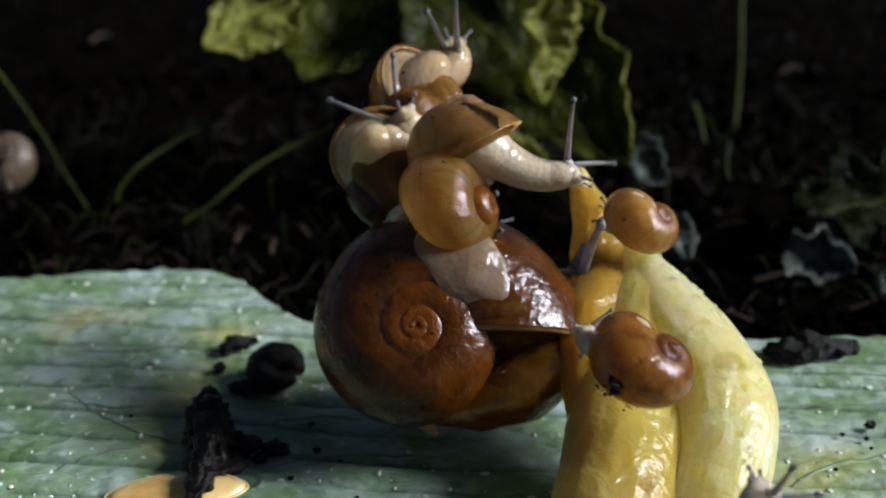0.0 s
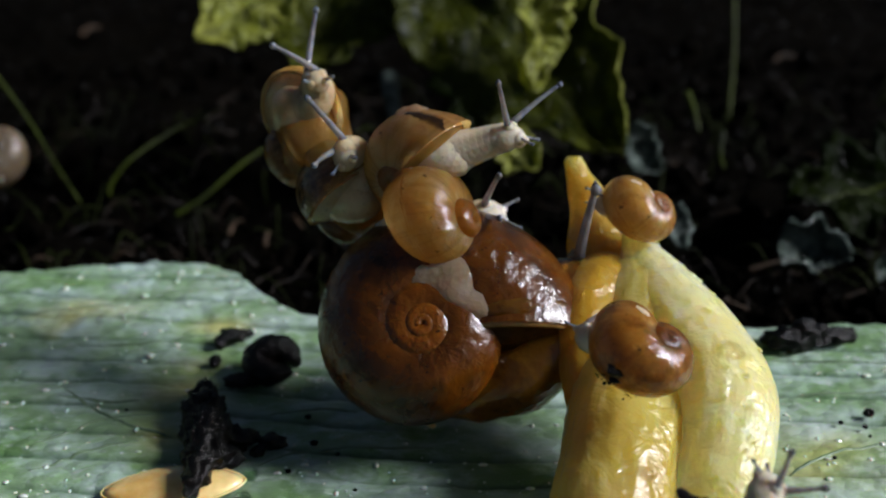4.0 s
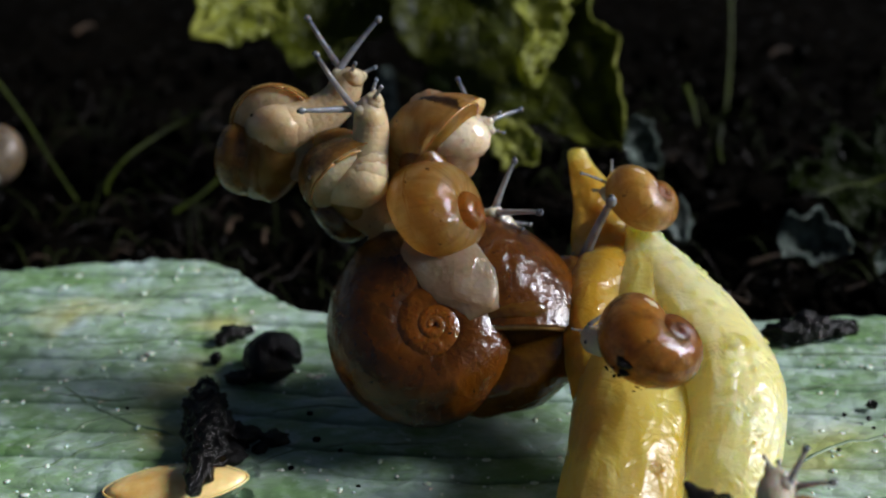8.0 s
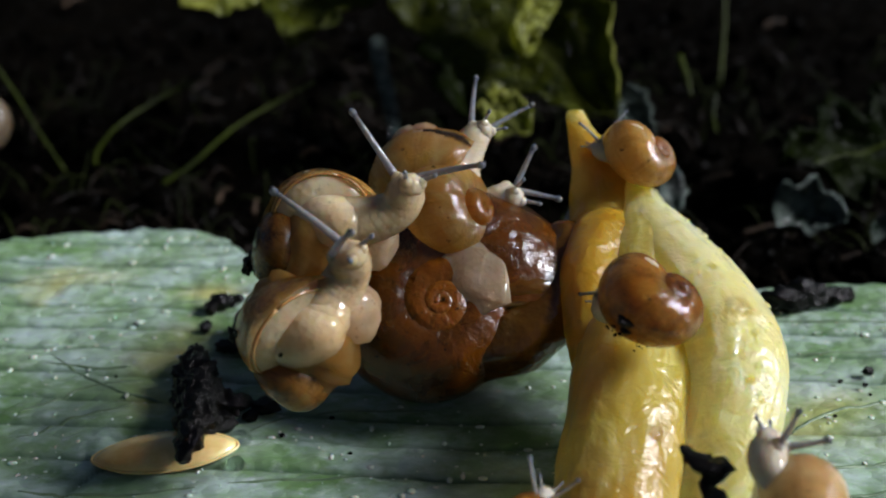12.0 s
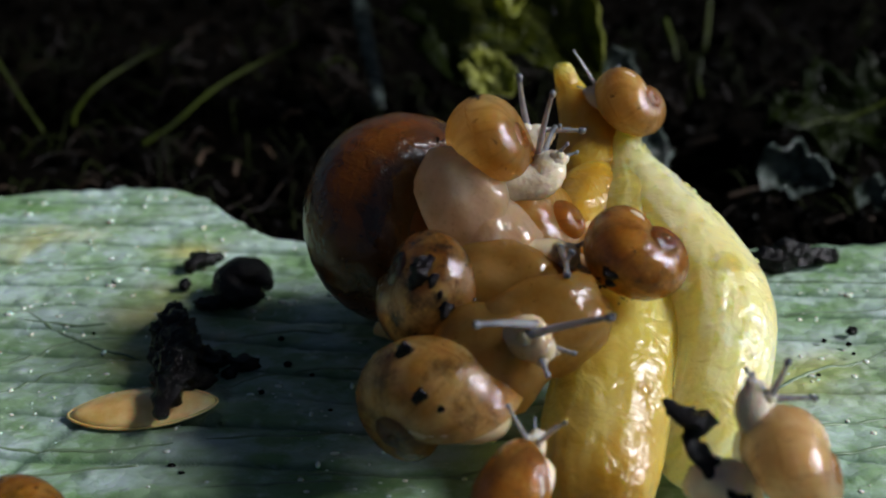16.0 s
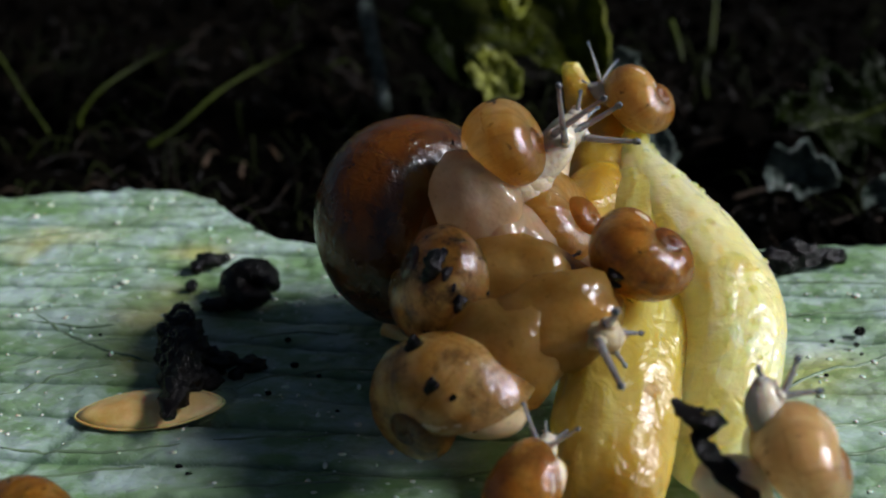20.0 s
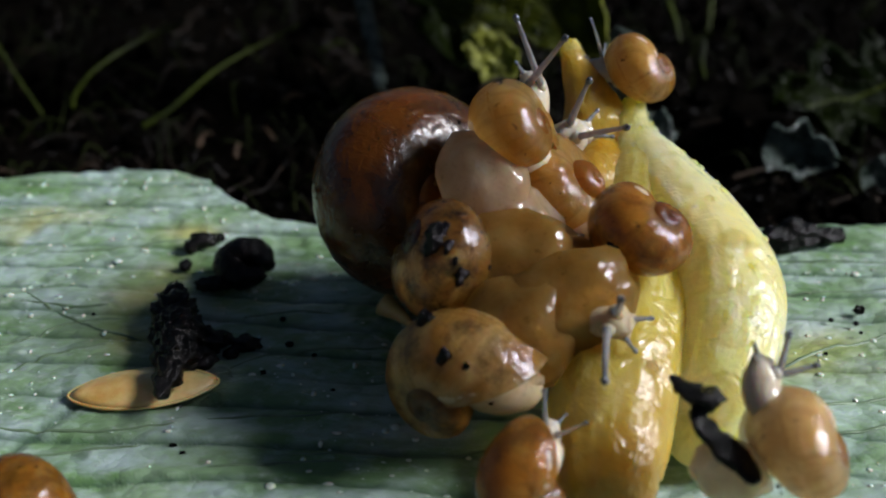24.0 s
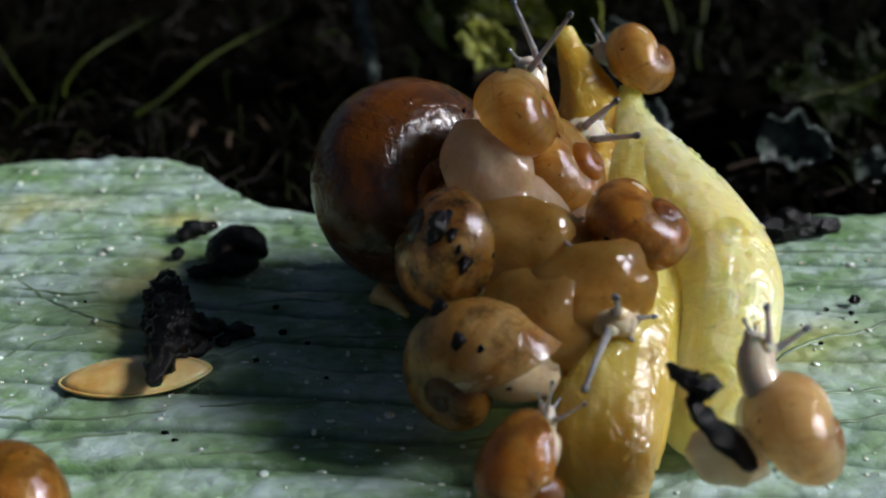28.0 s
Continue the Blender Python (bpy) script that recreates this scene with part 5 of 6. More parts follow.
    walk(horns[1], [(0, cm(0.075, -0.042, 0.070, 0, -42, -27)), (1, cm(0.075, -0.042, 0.070, 0, -47, -34)), (2, cm(0.075, -0.042, 0.070, 0, -53, -42)), (3, cm(0.075, -0.042, 0.070, 0, -60, -52)), (6, cm(0.075, -0.042, 0.070, -0, 3, -13)), (8, cm(0.075, -0.042, 0.070, -0, 16, -16)), (9, cm(0.075, -0.042, 0.070, 0, 14, -19)), (10, cm(0.075, -0.042, 0.070, 0, 16, 30)), (11, cm(0.075, -0.042, 0.070, 0, 0, 42)), (12.5, cm(0.075, -0.042, 0.070, 0, 4, 42)), (14, cm(0.075, -0.042, 0.070, 0, 10, 41)), (15, cm(0.075, -0.042, 0.070, 0, 40, 24)), (16, cm(0.075, -0.042, 0.070, 0, 42, 26)), (17, cm(0.075, -0.042, 0.070, 0, 37, 25)), (20, cm(0.075, -0.042, 0.070, -0, -41, -23)), (25, cm(0.075, -0.042, 0.070, 0, -8, -27)), (28, cm(0.075, -0.042, 0.070, 0, -24, -22))])
    body, face, horns, neck = SNAILS['amber_snail_high']
    walk(body, [(0, cm(0.076, -0.897, 1.945, 89, -83, -37)), (0.5, cm(-0.050, -0.912, 1.927, 93, -84, -41)), (1, cm(-0.183, -0.923, 1.859, 99, -86, -47)), (2, cm(-0.266, -0.940, 1.800, 143, -88, -91)), (3, cm(-0.237, -0.924, 1.813, -137, -87, -171)), (6, cm(-0.146, -0.890, 1.789, -116, -81, 169)), (7, cm(-0.155, -0.881, 1.820, -114, -80, 168)), (8, cm(-0.079, -0.852, 1.852, -113, -78, 167)), (9, cm(-0.148, -0.881, 1.746, -113, -74, 170)), (10, cm(-0.199, -0.927, 1.658, -112, -70, 173)), (11, cm(-0.184, -0.933, 1.476, -112, -67, 176)), (12.5, cm(-0.103, -0.944, 1.391, 52, -60, 39)), (14, cm(0.100, -1.515, 1.488, 51, 4, 41)), (15, cm(0.233, -1.836, 1.540, 63, 5, 75)), (16, cm(0.310, -1.753, 1.553, 63, 5, 75)), (17, cm(0.329, -1.737, 1.549, 63, 5, 74)), (20, cm(0.357, -1.754, 1.529, 64, 5, 73)), (23.5, cm(0.410, -1.707, 1.485, 64, 5, 72)), (25, cm(0.432, -1.686, 1.466, 64, 5, 71)), (28, cm(0.473, -1.659, 1.446, 64, 5, 70))])
    rows = [(0, cm(-0.081, -0.583, -0.247, -120, 37, -74)), (0.5, cm(0.109, -0.434, -0.272, -99, 43, -46)), (1, cm(0.285, -0.380, -0.351, -73, 41, -16)), (2, cm(0.324, -0.382, -0.385, -96, 42, -19)), (3, cm(0.183, -0.545, -0.296, -102, 26, -73)), (6, cm(0.068, -0.351, -0.205, -84, 26, -72)), (7, cm(0.020, -0.247, -0.232, -93, 42, -74)), (8, cm(-0.014, -0.094, -0.222, -150, 58, -77)), (9, cm(0.024, -0.099, -0.237, -149, 52, -75)), (10, cm(0.030, -0.221, -0.194, -131, 47, -73)), (11, cm(0.067, -0.268, -0.240, -171, 42, -72)), (12.5, cm(0.281, -0.308, 0.006, -155, 3, -22)), (14, cm(0.287, -0.090, 0.206, -148, -34, 39)), (15, cm(0.092, -0.197, 0.332, -67, -47, 50)), (16, cm(0.060, -0.263, 0.298, -178, -47, 54)), (17, cm(0.082, -0.208, 0.311, 152, -47, 58)), (20, cm(0.125, -0.100, 0.330, -80, -47, 69)), (23.5, cm(0.133, 0.122, 0.240, -64, -23, 74)), (25, cm(0.145, 0.140, 0.230, -54, -14, 76)), (28, cm(0.143, 0.168, 0.205, -43, -13, 76))]
    walk(face, rows)
    bend(neck, 0.315, rows)
    walk(horns[0], [(0, cm(0.076, 0.042, 0.071, 0, -7, 42)), (0.5, cm(0.076, 0.042, 0.071, 0, -1, 38)), (1, cm(0.076, 0.042, 0.071, -0, 8, 32)), (2, cm(0.076, 0.042, 0.071, 0, -18, 33)), (3, cm(0.076, 0.042, 0.071, 0, -26, 47)), (6, cm(0.076, 0.042, 0.071, 0, 4, -27)), (7, cm(0.076, 0.042, 0.071, 0, 7, -54)), (8, cm(0.076, 0.042, 0.071, 0, -14, 17)), (9, cm(0.076, 0.042, 0.071, -0, -9, 6)), (10, cm(0.076, 0.042, 0.071, 0, 6, -1)), (11, cm(0.076, 0.042, 0.071, 0, 8, 25)), (12.5, cm(0.076, 0.042, 0.071, 0, -20, 22)), (14, cm(0.076, 0.042, 0.071, -0, -46, 33)), (15, cm(0.076, 0.042, 0.071, 0, -64, -53)), (16, cm(0.076, 0.042, 0.071, 0, -27, 53)), (17, cm(0.076, 0.042, 0.071, -0, -34, 39)), (20, cm(0.076, 0.042, 0.071, 0, -26, -30)), (23.5, cm(0.076, 0.042, 0.071, 0, -41, -33)), (25, cm(0.076, 0.042, 0.071, 0, -49, -29)), (28, cm(0.076, 0.042, 0.071, 0, -43, -27))])
    walk(horns[1], [(0, cm(0.076, -0.042, 0.071, -0, -50, -73)), (0.5, cm(0.076, -0.042, 0.071, 0, -49, -61)), (1, cm(0.076, -0.042, 0.071, 0, -47, -49)), (2, cm(0.076, -0.042, 0.071, -0, -51, -43)), (3, cm(0.076, -0.042, 0.071, 0, -37, -60)), (6, cm(0.076, -0.042, 0.071, 113, -68, 65)), (7, cm(0.076, -0.042, 0.071, 0, -37, 109)), (8, cm(0.076, -0.042, 0.071, -164, -75, -16)), (9, cm(0.076, -0.042, 0.071, 164, -66, 14)), (10, cm(0.076, -0.042, 0.071, 154, -68, 25)), (11, cm(0.076, -0.042, 0.071, 0, -61, -24)), (12.5, cm(0.076, -0.042, 0.071, 0, -39, -14)), (14, cm(0.076, -0.042, 0.071, 0, -17, -15)), (15, cm(0.076, -0.042, 0.071, 0, -25, 12)), (16, cm(0.076, -0.042, 0.071, 0, 3, -40)), (17, cm(0.076, -0.042, 0.071, 0, 7, -24)), (20, cm(0.076, -0.042, 0.071, -0, -43, 25)), (23.5, cm(0.076, -0.042, 0.071, 0, -19, 25)), (25, cm(0.076, -0.042, 0.071, 0, -9, 21)), (28, cm(0.076, -0.042, 0.071, 0, -5, 22))])
    body, face, horns, neck = SNAILS['cream_snail_low']
    walk(body, [(0, cm(-0.448, -0.555, 1.651, -134, -18, 114)), (1, cm(-0.592, -0.647, 1.532, -143, -33, 131)), (2, cm(-0.660, -0.673, 1.452, -160, -44, 157)), (3, cm(-0.668, -0.655, 1.468, -180, -47, -177)), (6, cm(-0.717, -0.707, 1.503, 154, -38, -143)), (7, cm(-0.668, -0.812, 1.519, 173, -51, -163)), (8, cm(-0.638, -0.876, 1.591, -168, -57, -178)), (9, cm(-0.650, -1.066, 1.609, -152, -60, 171)), (10, cm(-0.711, -1.350, 1.487, -99, -64, 112)), (11, cm(-0.787, -1.529, 1.409, -60, -51, 73)), (12.5, cm(-0.723, -1.878, 1.316, -60, -40, 78)), (14, cm(-0.546, -2.225, 1.190, -60, -25, 86)), (15, cm(-0.018, -2.440, 0.998, -0, 59, -169)), (16, cm(0.104, -2.395, 0.953, -0, 59, -169)), (17, cm(0.113, -2.376, 0.958, 0, 59, -169)), (20, cm(0.136, -2.371, 0.978, 1, 59, -168)), (24, cm(0.170, -2.304, 0.956, 2, 59, -168)), (25, cm(0.190, -2.305, 0.930, 2, 59, -167)), (28, cm(0.217, -2.270, 0.926, 3, 60, -167))])
    rows = [(0, cm(0.044, -0.102, -0.273, -39, 26, -56)), (1, cm(0.168, -0.227, -0.242, -124, -12, -56)), (2, cm(0.200, -0.179, -0.291, -32, -9, -45)), (3, cm(0.267, -0.169, -0.228, -132, -5, -38)), (6, cm(0.182, -0.124, -0.295, 49, 24, -16)), (7, cm(0.289, -0.118, -0.337, 36, 26, -16)), (8, cm(0.308, -0.191, -0.324, -2, 28, -5)), (9, cm(0.347, -0.241, -0.274, -106, 26, -19)), (10, cm(0.331, -0.339, -0.205, -96, 9, -35)), (11, cm(0.295, -0.440, -0.262, -78, -7, -48)), (12.5, cm(0.146, -0.531, -0.392, -74, 1, -61)), (14, cm(0.036, -0.691, -0.513, -68, 10, -78)), (15, cm(-0.601, 0.011, -0.506, 33, 46, 153)), (16, cm(-0.450, -0.075, -0.448, 36, 47, 152)), (17, cm(-0.411, -0.116, -0.456, 60, 47, 150)), (20, cm(-0.280, -0.097, -0.401, 43, 48, 147)), (24, cm(-0.258, -0.083, -0.402, 38, 50, 142)), (25, cm(-0.267, -0.100, -0.384, 37, 51, 141)), (28, cm(-0.283, -0.111, -0.366, 33, 52, 137))]
    walk(face, rows)
    bend(neck, 0.345, rows)
    walk(horns[0], [(0, cm(0.085, 0.048, 0.080, 0, -4, 19)), (1, cm(0.085, 0.048, 0.080, -0, -8, 28)), (2, cm(0.085, 0.048, 0.080, 0, 17, -9)), (3, cm(0.085, 0.048, 0.080, 0, -23, 6)), (6, cm(0.085, 0.048, 0.080, 0, -49, -13)), (7, cm(0.085, 0.048, 0.080, 0, -63, -44)), (8, cm(0.085, 0.048, 0.080, 0, -53, -65)), (9, cm(0.085, 0.048, 0.080, 0, -63, 84)), (10, cm(0.085, 0.048, 0.080, 0, 41, 31)), (11, cm(0.085, 0.048, 0.080, -0, 39, 44)), (12.5, cm(0.085, 0.048, 0.080, 0, 22, 41)), (14, cm(0.085, 0.048, 0.080, 0, 4, 40)), (15, cm(0.085, 0.048, 0.080, -55, -80, -126)), (16, cm(0.085, 0.048, 0.080, -108, -66, -70)), (17, cm(0.085, 0.048, 0.080, 0, -48, -95)), (20, cm(0.085, 0.048, 0.080, -156, -65, -22)), (24, cm(0.085, 0.048, 0.080, 0, -62, -25)), (25, cm(0.085, 0.048, 0.080, 0, -61, -26)), (28, cm(0.085, 0.048, 0.080, 0, -58, -27))])
    walk(horns[1], [(0, cm(0.085, -0.048, 0.080, 0, -42, -36)), (1, cm(0.085, -0.048, 0.080, -0, 1, -34)), (2, cm(0.085, -0.048, 0.080, -0, -47, -11)), (3, cm(0.085, -0.048, 0.080, 0, 18, -8)), (6, cm(0.085, -0.048, 0.080, 0, 7, 7)), (7, cm(0.085, -0.048, 0.080, 0, -3, 13)), (8, cm(0.085, -0.048, 0.080, -0, -25, 28)), (9, cm(0.085, -0.048, 0.080, 0, -28, -32)), (10, cm(0.085, -0.048, 0.080, 0, -33, -36)), (11, cm(0.085, -0.048, 0.080, 0, -41, -40)), (12.5, cm(0.085, -0.048, 0.080, 0, -47, -59)), (14, cm(0.085, -0.048, 0.080, -0, -54, -82)), (15, cm(0.085, -0.048, 0.080, -0, -57, -16)), (16, cm(0.085, -0.048, 0.080, 158, -77, 22)), (17, cm(0.085, -0.048, 0.080, 0, -58, 46)), (20, cm(0.085, -0.048, 0.080, 0, -60, -16)), (24, cm(0.085, -0.048, 0.080, 0, -62, -12)), (25, cm(0.085, -0.048, 0.080, 0, -63, -11)), (28, cm(0.085, -0.048, 0.080, -171, -64, -8))])
    body, face, horns, neck = SNAILS['cream_snail_high']
    walk(body, [(0, cm(-0.246, -0.131, 1.965, -85, -8, 137)), (0.5, cm(-0.516, -0.144, 1.962, -117, -7, 114)), (1, cm(-0.761, -0.179, 1.846, -141, -14, 82)), (2, cm(-0.878, -0.215, 1.746, -145, -23, 86)), (3, cm(-0.906, -0.196, 1.764, -153, -34, 97)), (6, cm(-1.130, -0.275, 1.743, -70, -24, 67)), (7, cm(-1.138, -0.400, 1.720, -69, -33, 67)), (8, cm(-1.192, -0.600, 1.739, -68, -42, 66)), (9, cm(-1.252, -0.940, 1.667, -65, -51, 64)), (9.5, cm(-1.283, -1.231, 1.508, -91, -62, 92)), (10, cm(-1.267, -1.635, 1.375, -127, -62, 133)), (11, cm(-0.961, -2.108, 1.130, -138, -45, 154)), (12.5, cm(-0.762, -2.473, 1.008, -154, -53, -179)), (14, cm(-0.438, -2.791, 0.941, -171, -55, -152)), (14.5, cm(-0.164, -2.946, 0.877, 154, -65, -104)), (15, cm(0.028, -2.971, 0.823, 108, -53, -50)), (16, cm(0.070, -2.876, 0.670, 107, -54, -50)), (17, cm(0.092, -2.851, 0.688, 107, -56, -50)), (20, cm(0.099, -2.859, 0.679, 105, -61, -48)), (24, cm(0.200, -2.805, 0.643, 102, -68, -46)), (25, cm(0.256, -2.810, 0.612, 100, -70, -45)), (28, cm(0.318, -2.781, 0.600, 96, -75, -41))])
    rows = [(0, cm(-0.025, -0.319, -0.227, 31, 17, -69)), (0.5, cm(0.054, -0.263, -0.222, 72, 26, -58)), (1, cm(0.181, -0.291, -0.280, 128, 25, -60)), (2, cm(0.071, -0.248, -0.244, -110, 16, -82)), (3, cm(0.004, -0.173, -0.307, -95, 36, -82)), (6, cm(0.292, -0.427, -0.227, -0, 42, -68)), (7, cm(0.350, -0.384, -0.338, -15, 24, -53)), (8, cm(0.382, -0.330, -0.356, -36, 9, -38)), (9, cm(0.392, -0.271, -0.325, -43, -5, -29)), (9.5, cm(0.330, -0.276, -0.432, -86, 3, -22)), (10, cm(0.272, -0.184, -0.486, 81, 12, -15)), (11, cm(0.167, -0.249, -0.466, -82, 20, -57)), (12.5, cm(0.167, -0.276, -0.397, -73, 14, -51)), (14, cm(0.213, -0.289, -0.242, -73, 6, -45)), (14.5, cm(0.316, -0.157, -0.227, -74, -16, -41)), (15, cm(0.448, -0.080, -0.165, -74, -33, -41)), (16, cm(0.472, -0.160, -0.283, -87, -16, -40)), (17, cm(0.493, -0.194, -0.310, -48, 1, -40)), (20, cm(0.501, -0.375, -0.510, -47, 4, -77)), (24, cm(0.439, -0.424, -0.448, -38, 4, -83)), (25, cm(0.431, -0.393, -0.432, -36, 4, -84)), (28, cm(0.364, -0.423, -0.377, -29, 4, -89))]
    walk(face, rows)
    bend(neck, 0.355, rows)
    walk(horns[0], [(0, cm(0.088, 0.049, 0.082, 169, -70, 10)), (0.5, cm(0.088, 0.049, 0.082, 0, -47, 31)), (1, cm(0.088, 0.049, 0.082, -0, -14, 36)), (2, cm(0.088, 0.049, 0.082, 0, -12, -23)), (3, cm(0.088, 0.049, 0.082, 0, 7, -29)), (6, cm(0.088, 0.049, 0.082, -160, -76, -19)), (7, cm(0.088, 0.049, 0.082, 0, -54, 4)), (8, cm(0.088, 0.049, 0.082, 0, -53, -37)), (9, cm(0.088, 0.049, 0.082, 0, -48, -57)), (9.5, cm(0.088, 0.049, 0.082, 0, -12, -31)), (10, cm(0.088, 0.049, 0.082, 0, 6, -3)), (11, cm(0.088, 0.049, 0.082, 0, -60, -6)), (12.5, cm(0.088, 0.049, 0.082, -152, -70, -26)), (14, cm(0.088, 0.049, 0.082, -112, -64, -66)), (14.5, cm(0.088, 0.049, 0.082, -0, -45, -67)), (15, cm(0.088, 0.049, 0.082, 0, -21, -59)), (16, cm(0.088, 0.049, 0.082, 0, -37, -77)), (17, cm(0.088, 0.049, 0.082, 0, -46, -29)), (20, cm(0.088, 0.049, 0.082, 154, -78, 25)), (24, cm(0.088, 0.049, 0.082, 131, -76, 49)), (25, cm(0.088, 0.049, 0.082, 126, -75, 53)), (28, cm(0.088, 0.049, 0.082, 107, -73, 72))])
    walk(horns[1], [(0, cm(0.088, -0.049, 0.082, 0, -50, -8)), (0.5, cm(0.088, -0.049, 0.082, 0, -39, -25)), (1, cm(0.088, -0.049, 0.082, 0, -36, -36)), (2, cm(0.088, -0.049, 0.082, 0, -60, 42)), (3, cm(0.088, -0.049, 0.082, 0, -56, 50)), (6, cm(0.088, -0.049, 0.082, 0, -63, -7)), (7, cm(0.088, -0.049, 0.082, 0, -36, -7)), (8, cm(0.088, -0.049, 0.082, -0, -1, 22)), (9, cm(0.088, -0.049, 0.082, 0, 7, 32)), (9.5, cm(0.088, -0.049, 0.082, -0, 34, 20)), (10, cm(0.088, -0.049, 0.082, 162, -74, 17)), (11, cm(0.088, -0.049, 0.082, 0, 34, -7)), (12.5, cm(0.088, -0.049, 0.082, 0, 12, -5)), (14, cm(0.088, -0.049, 0.082, 0, -6, 8)), (14.5, cm(0.088, -0.049, 0.082, 0, 0, 23)), (15, cm(0.088, -0.049, 0.082, 0, -2, 38)), (16, cm(0.088, -0.049, 0.082, -0, -2, 39)), (17, cm(0.088, -0.049, 0.082, 0, 11, 3)), (20, cm(0.088, -0.049, 0.082, 0, -49, -33)), (24, cm(0.088, -0.049, 0.082, 0, -55, -51)), (25, cm(0.088, -0.049, 0.082, 0, -56, -57)), (28, cm(0.088, -0.049, 0.082, -0, -55, -71))])
    body, face, horns, neck = SNAILS['pulp_snail']
    walk(body, [(0, cm(1.036, -2.563, 1.217, -19, -31, -176)), (3, cm(1.040, -2.539, 1.210, -19, -31, -177)), (6, cm(1.054, -2.513, 1.195, -18, -31, -177)), (8, cm(1.072, -2.507, 1.195, -18, -30, -178)), (10, cm(1.064, -2.494, 1.199, -18, -30, -178)), (11, cm(1.099, -2.438, 1.179, -17, -30, -178)), (14, cm(1.125, -2.390, 1.156, -17, -30, -179)), (15, cm(1.128, -2.404, 1.162, -17, -30, -179)), (16, cm(1.134, -2.352, 1.144, -17, -30, -179)), (17, cm(1.133, -2.340, 1.134, -17, -30, -179)), (20, cm(1.122, -2.344, 1.129, -16, -30, -179)), (24, cm(1.136, -2.279, 1.108, -16, -30, 180)), (25, cm(1.137, -2.284, 1.079, -15, -30, 180)), (28, cm(1.148, -2.267, 1.048, -15, -30, 179))])
    rows = [(0, cm(0.208, -0.257, -0.169, 52, 14, -74)), (3, cm(0.189, -0.229, -0.190, 26, 14, -74)), (6, cm(0.181, -0.202, -0.209, -1, 14, -73)), (8, cm(0.179, -0.191, -0.238, -8, 14, -73)), (10, cm(0.105, -0.212, -0.248, -30, 14, -73)), (11, cm(0.114, -0.177, -0.241, -38, 14, -73)), (14, cm(0.052, -0.185, -0.243, -31, 13, -72)), (15, cm(0.019, -0.215, -0.262, -25, 13, -72)), (16, cm(0.003, -0.186, -0.242, -22, 13, -72)), (17, cm(-0.026, -0.196, -0.238, -20, 13, -72)), (20, cm(-0.056, -0.203, -0.265, -18, 13, -72)), (24, cm(-0.063, -0.146, -0.283, -15, 13, -71)), (25, cm(-0.056, -0.158, -0.272, -14, 12, -71)), (28, cm(-0.054, -0.150, -0.282, -12, 12, -71))]
    walk(face, rows)
    bend(neck, 0.262, rows)
    walk(horns[0], [(0, cm(0.056, 0.032, 0.052, 117, -67, 61)), (3, cm(0.056, 0.032, 0.052, -125, -77, -55)), (6, cm(0.056, 0.032, 0.052, 0, -52, -79)), (8, cm(0.056, 0.032, 0.052, 0, -45, -81)), (10, cm(0.056, 0.032, 0.052, 0, -30, -75)), (11, cm(0.056, 0.032, 0.052, 0, -26, -72)), (14, cm(0.056, 0.032, 0.052, 0, -43, -53)), (15, cm(0.056, 0.032, 0.052, -0, -49, -41)), (16, cm(0.056, 0.032, 0.052, 0, -53, -30)), (17, cm(0.056, 0.032, 0.052, 0, -54, -20)), (20, cm(0.056, 0.032, 0.052, 0, -54, -17)), (24, cm(0.056, 0.032, 0.052, 0, -55, -13)), (25, cm(0.056, 0.032, 0.052, 0, -55, -12)), (28, cm(0.056, 0.032, 0.052, 0, -55, -9))])
    walk(horns[1], [(0, cm(0.056, -0.032, 0.052, 0, 46, -123)), (3, cm(0.056, -0.032, 0.052, 0, 59, 179)), (6, cm(0.056, -0.032, 0.052, -0, 34, 139)), (8, cm(0.056, -0.032, 0.052, 0, 20, 135)), (10, cm(0.056, -0.032, 0.052, 0, -0, 117)), (11, cm(0.056, -0.032, 0.052, 0, -12, 103)), (14, cm(0.056, -0.032, 0.052, 0, -15, 42)), (15, cm(0.056, -0.032, 0.052, 0, -13, 29)), (16, cm(0.056, -0.032, 0.052, 0, -12, 20)), (17, cm(0.056, -0.032, 0.052, 0, -13, 13)), (20, cm(0.056, -0.032, 0.052, -0, -11, 11)), (24, cm(0.056, -0.032, 0.052, 0, -10, 8)), (25, cm(0.056, -0.032, 0.052, -0, -10, 7)), (28, cm(0.056, -0.032, 0.052, 0, -9, 5))])
    body, face, horns, neck = SNAILS['tip_snail']
    walk(body, [(0, cm(1.245, -0.898, 1.363, -40, -28, -151)), (3, cm(1.250, -0.869, 1.355, -41, -29, -152)), (6, cm(1.256, -0.835, 1.357, -41, -30, -152)), (8, cm(1.261, -0.824, 1.368, -41, -31, -153)), (10, cm(1.275, -0.812, 1.363, -41, -32, -153)), (11, cm(1.285, -0.737, 1.372, -41, -32, -153)), (14, cm(1.308, -0.659, 1.389, -42, -34, -154)), (15, cm(1.313, -0.664, 1.411, -42, -34, -155)), (16, cm(1.344, -0.593, 1.401, -42, -35, -155)), (17, cm(1.353, -0.575, 1.402, -42, -35, -155)), (20, cm(1.360, -0.573, 1.415, -42, -37, -156)), (24, cm(1.391, -0.473, 1.435, -42, -39, -157)), (25, cm(1.383, -0.471, 1.416, -42, -39, -158)), (28, cm(1.421, -0.442, 1.407, -42, -41, -159))])
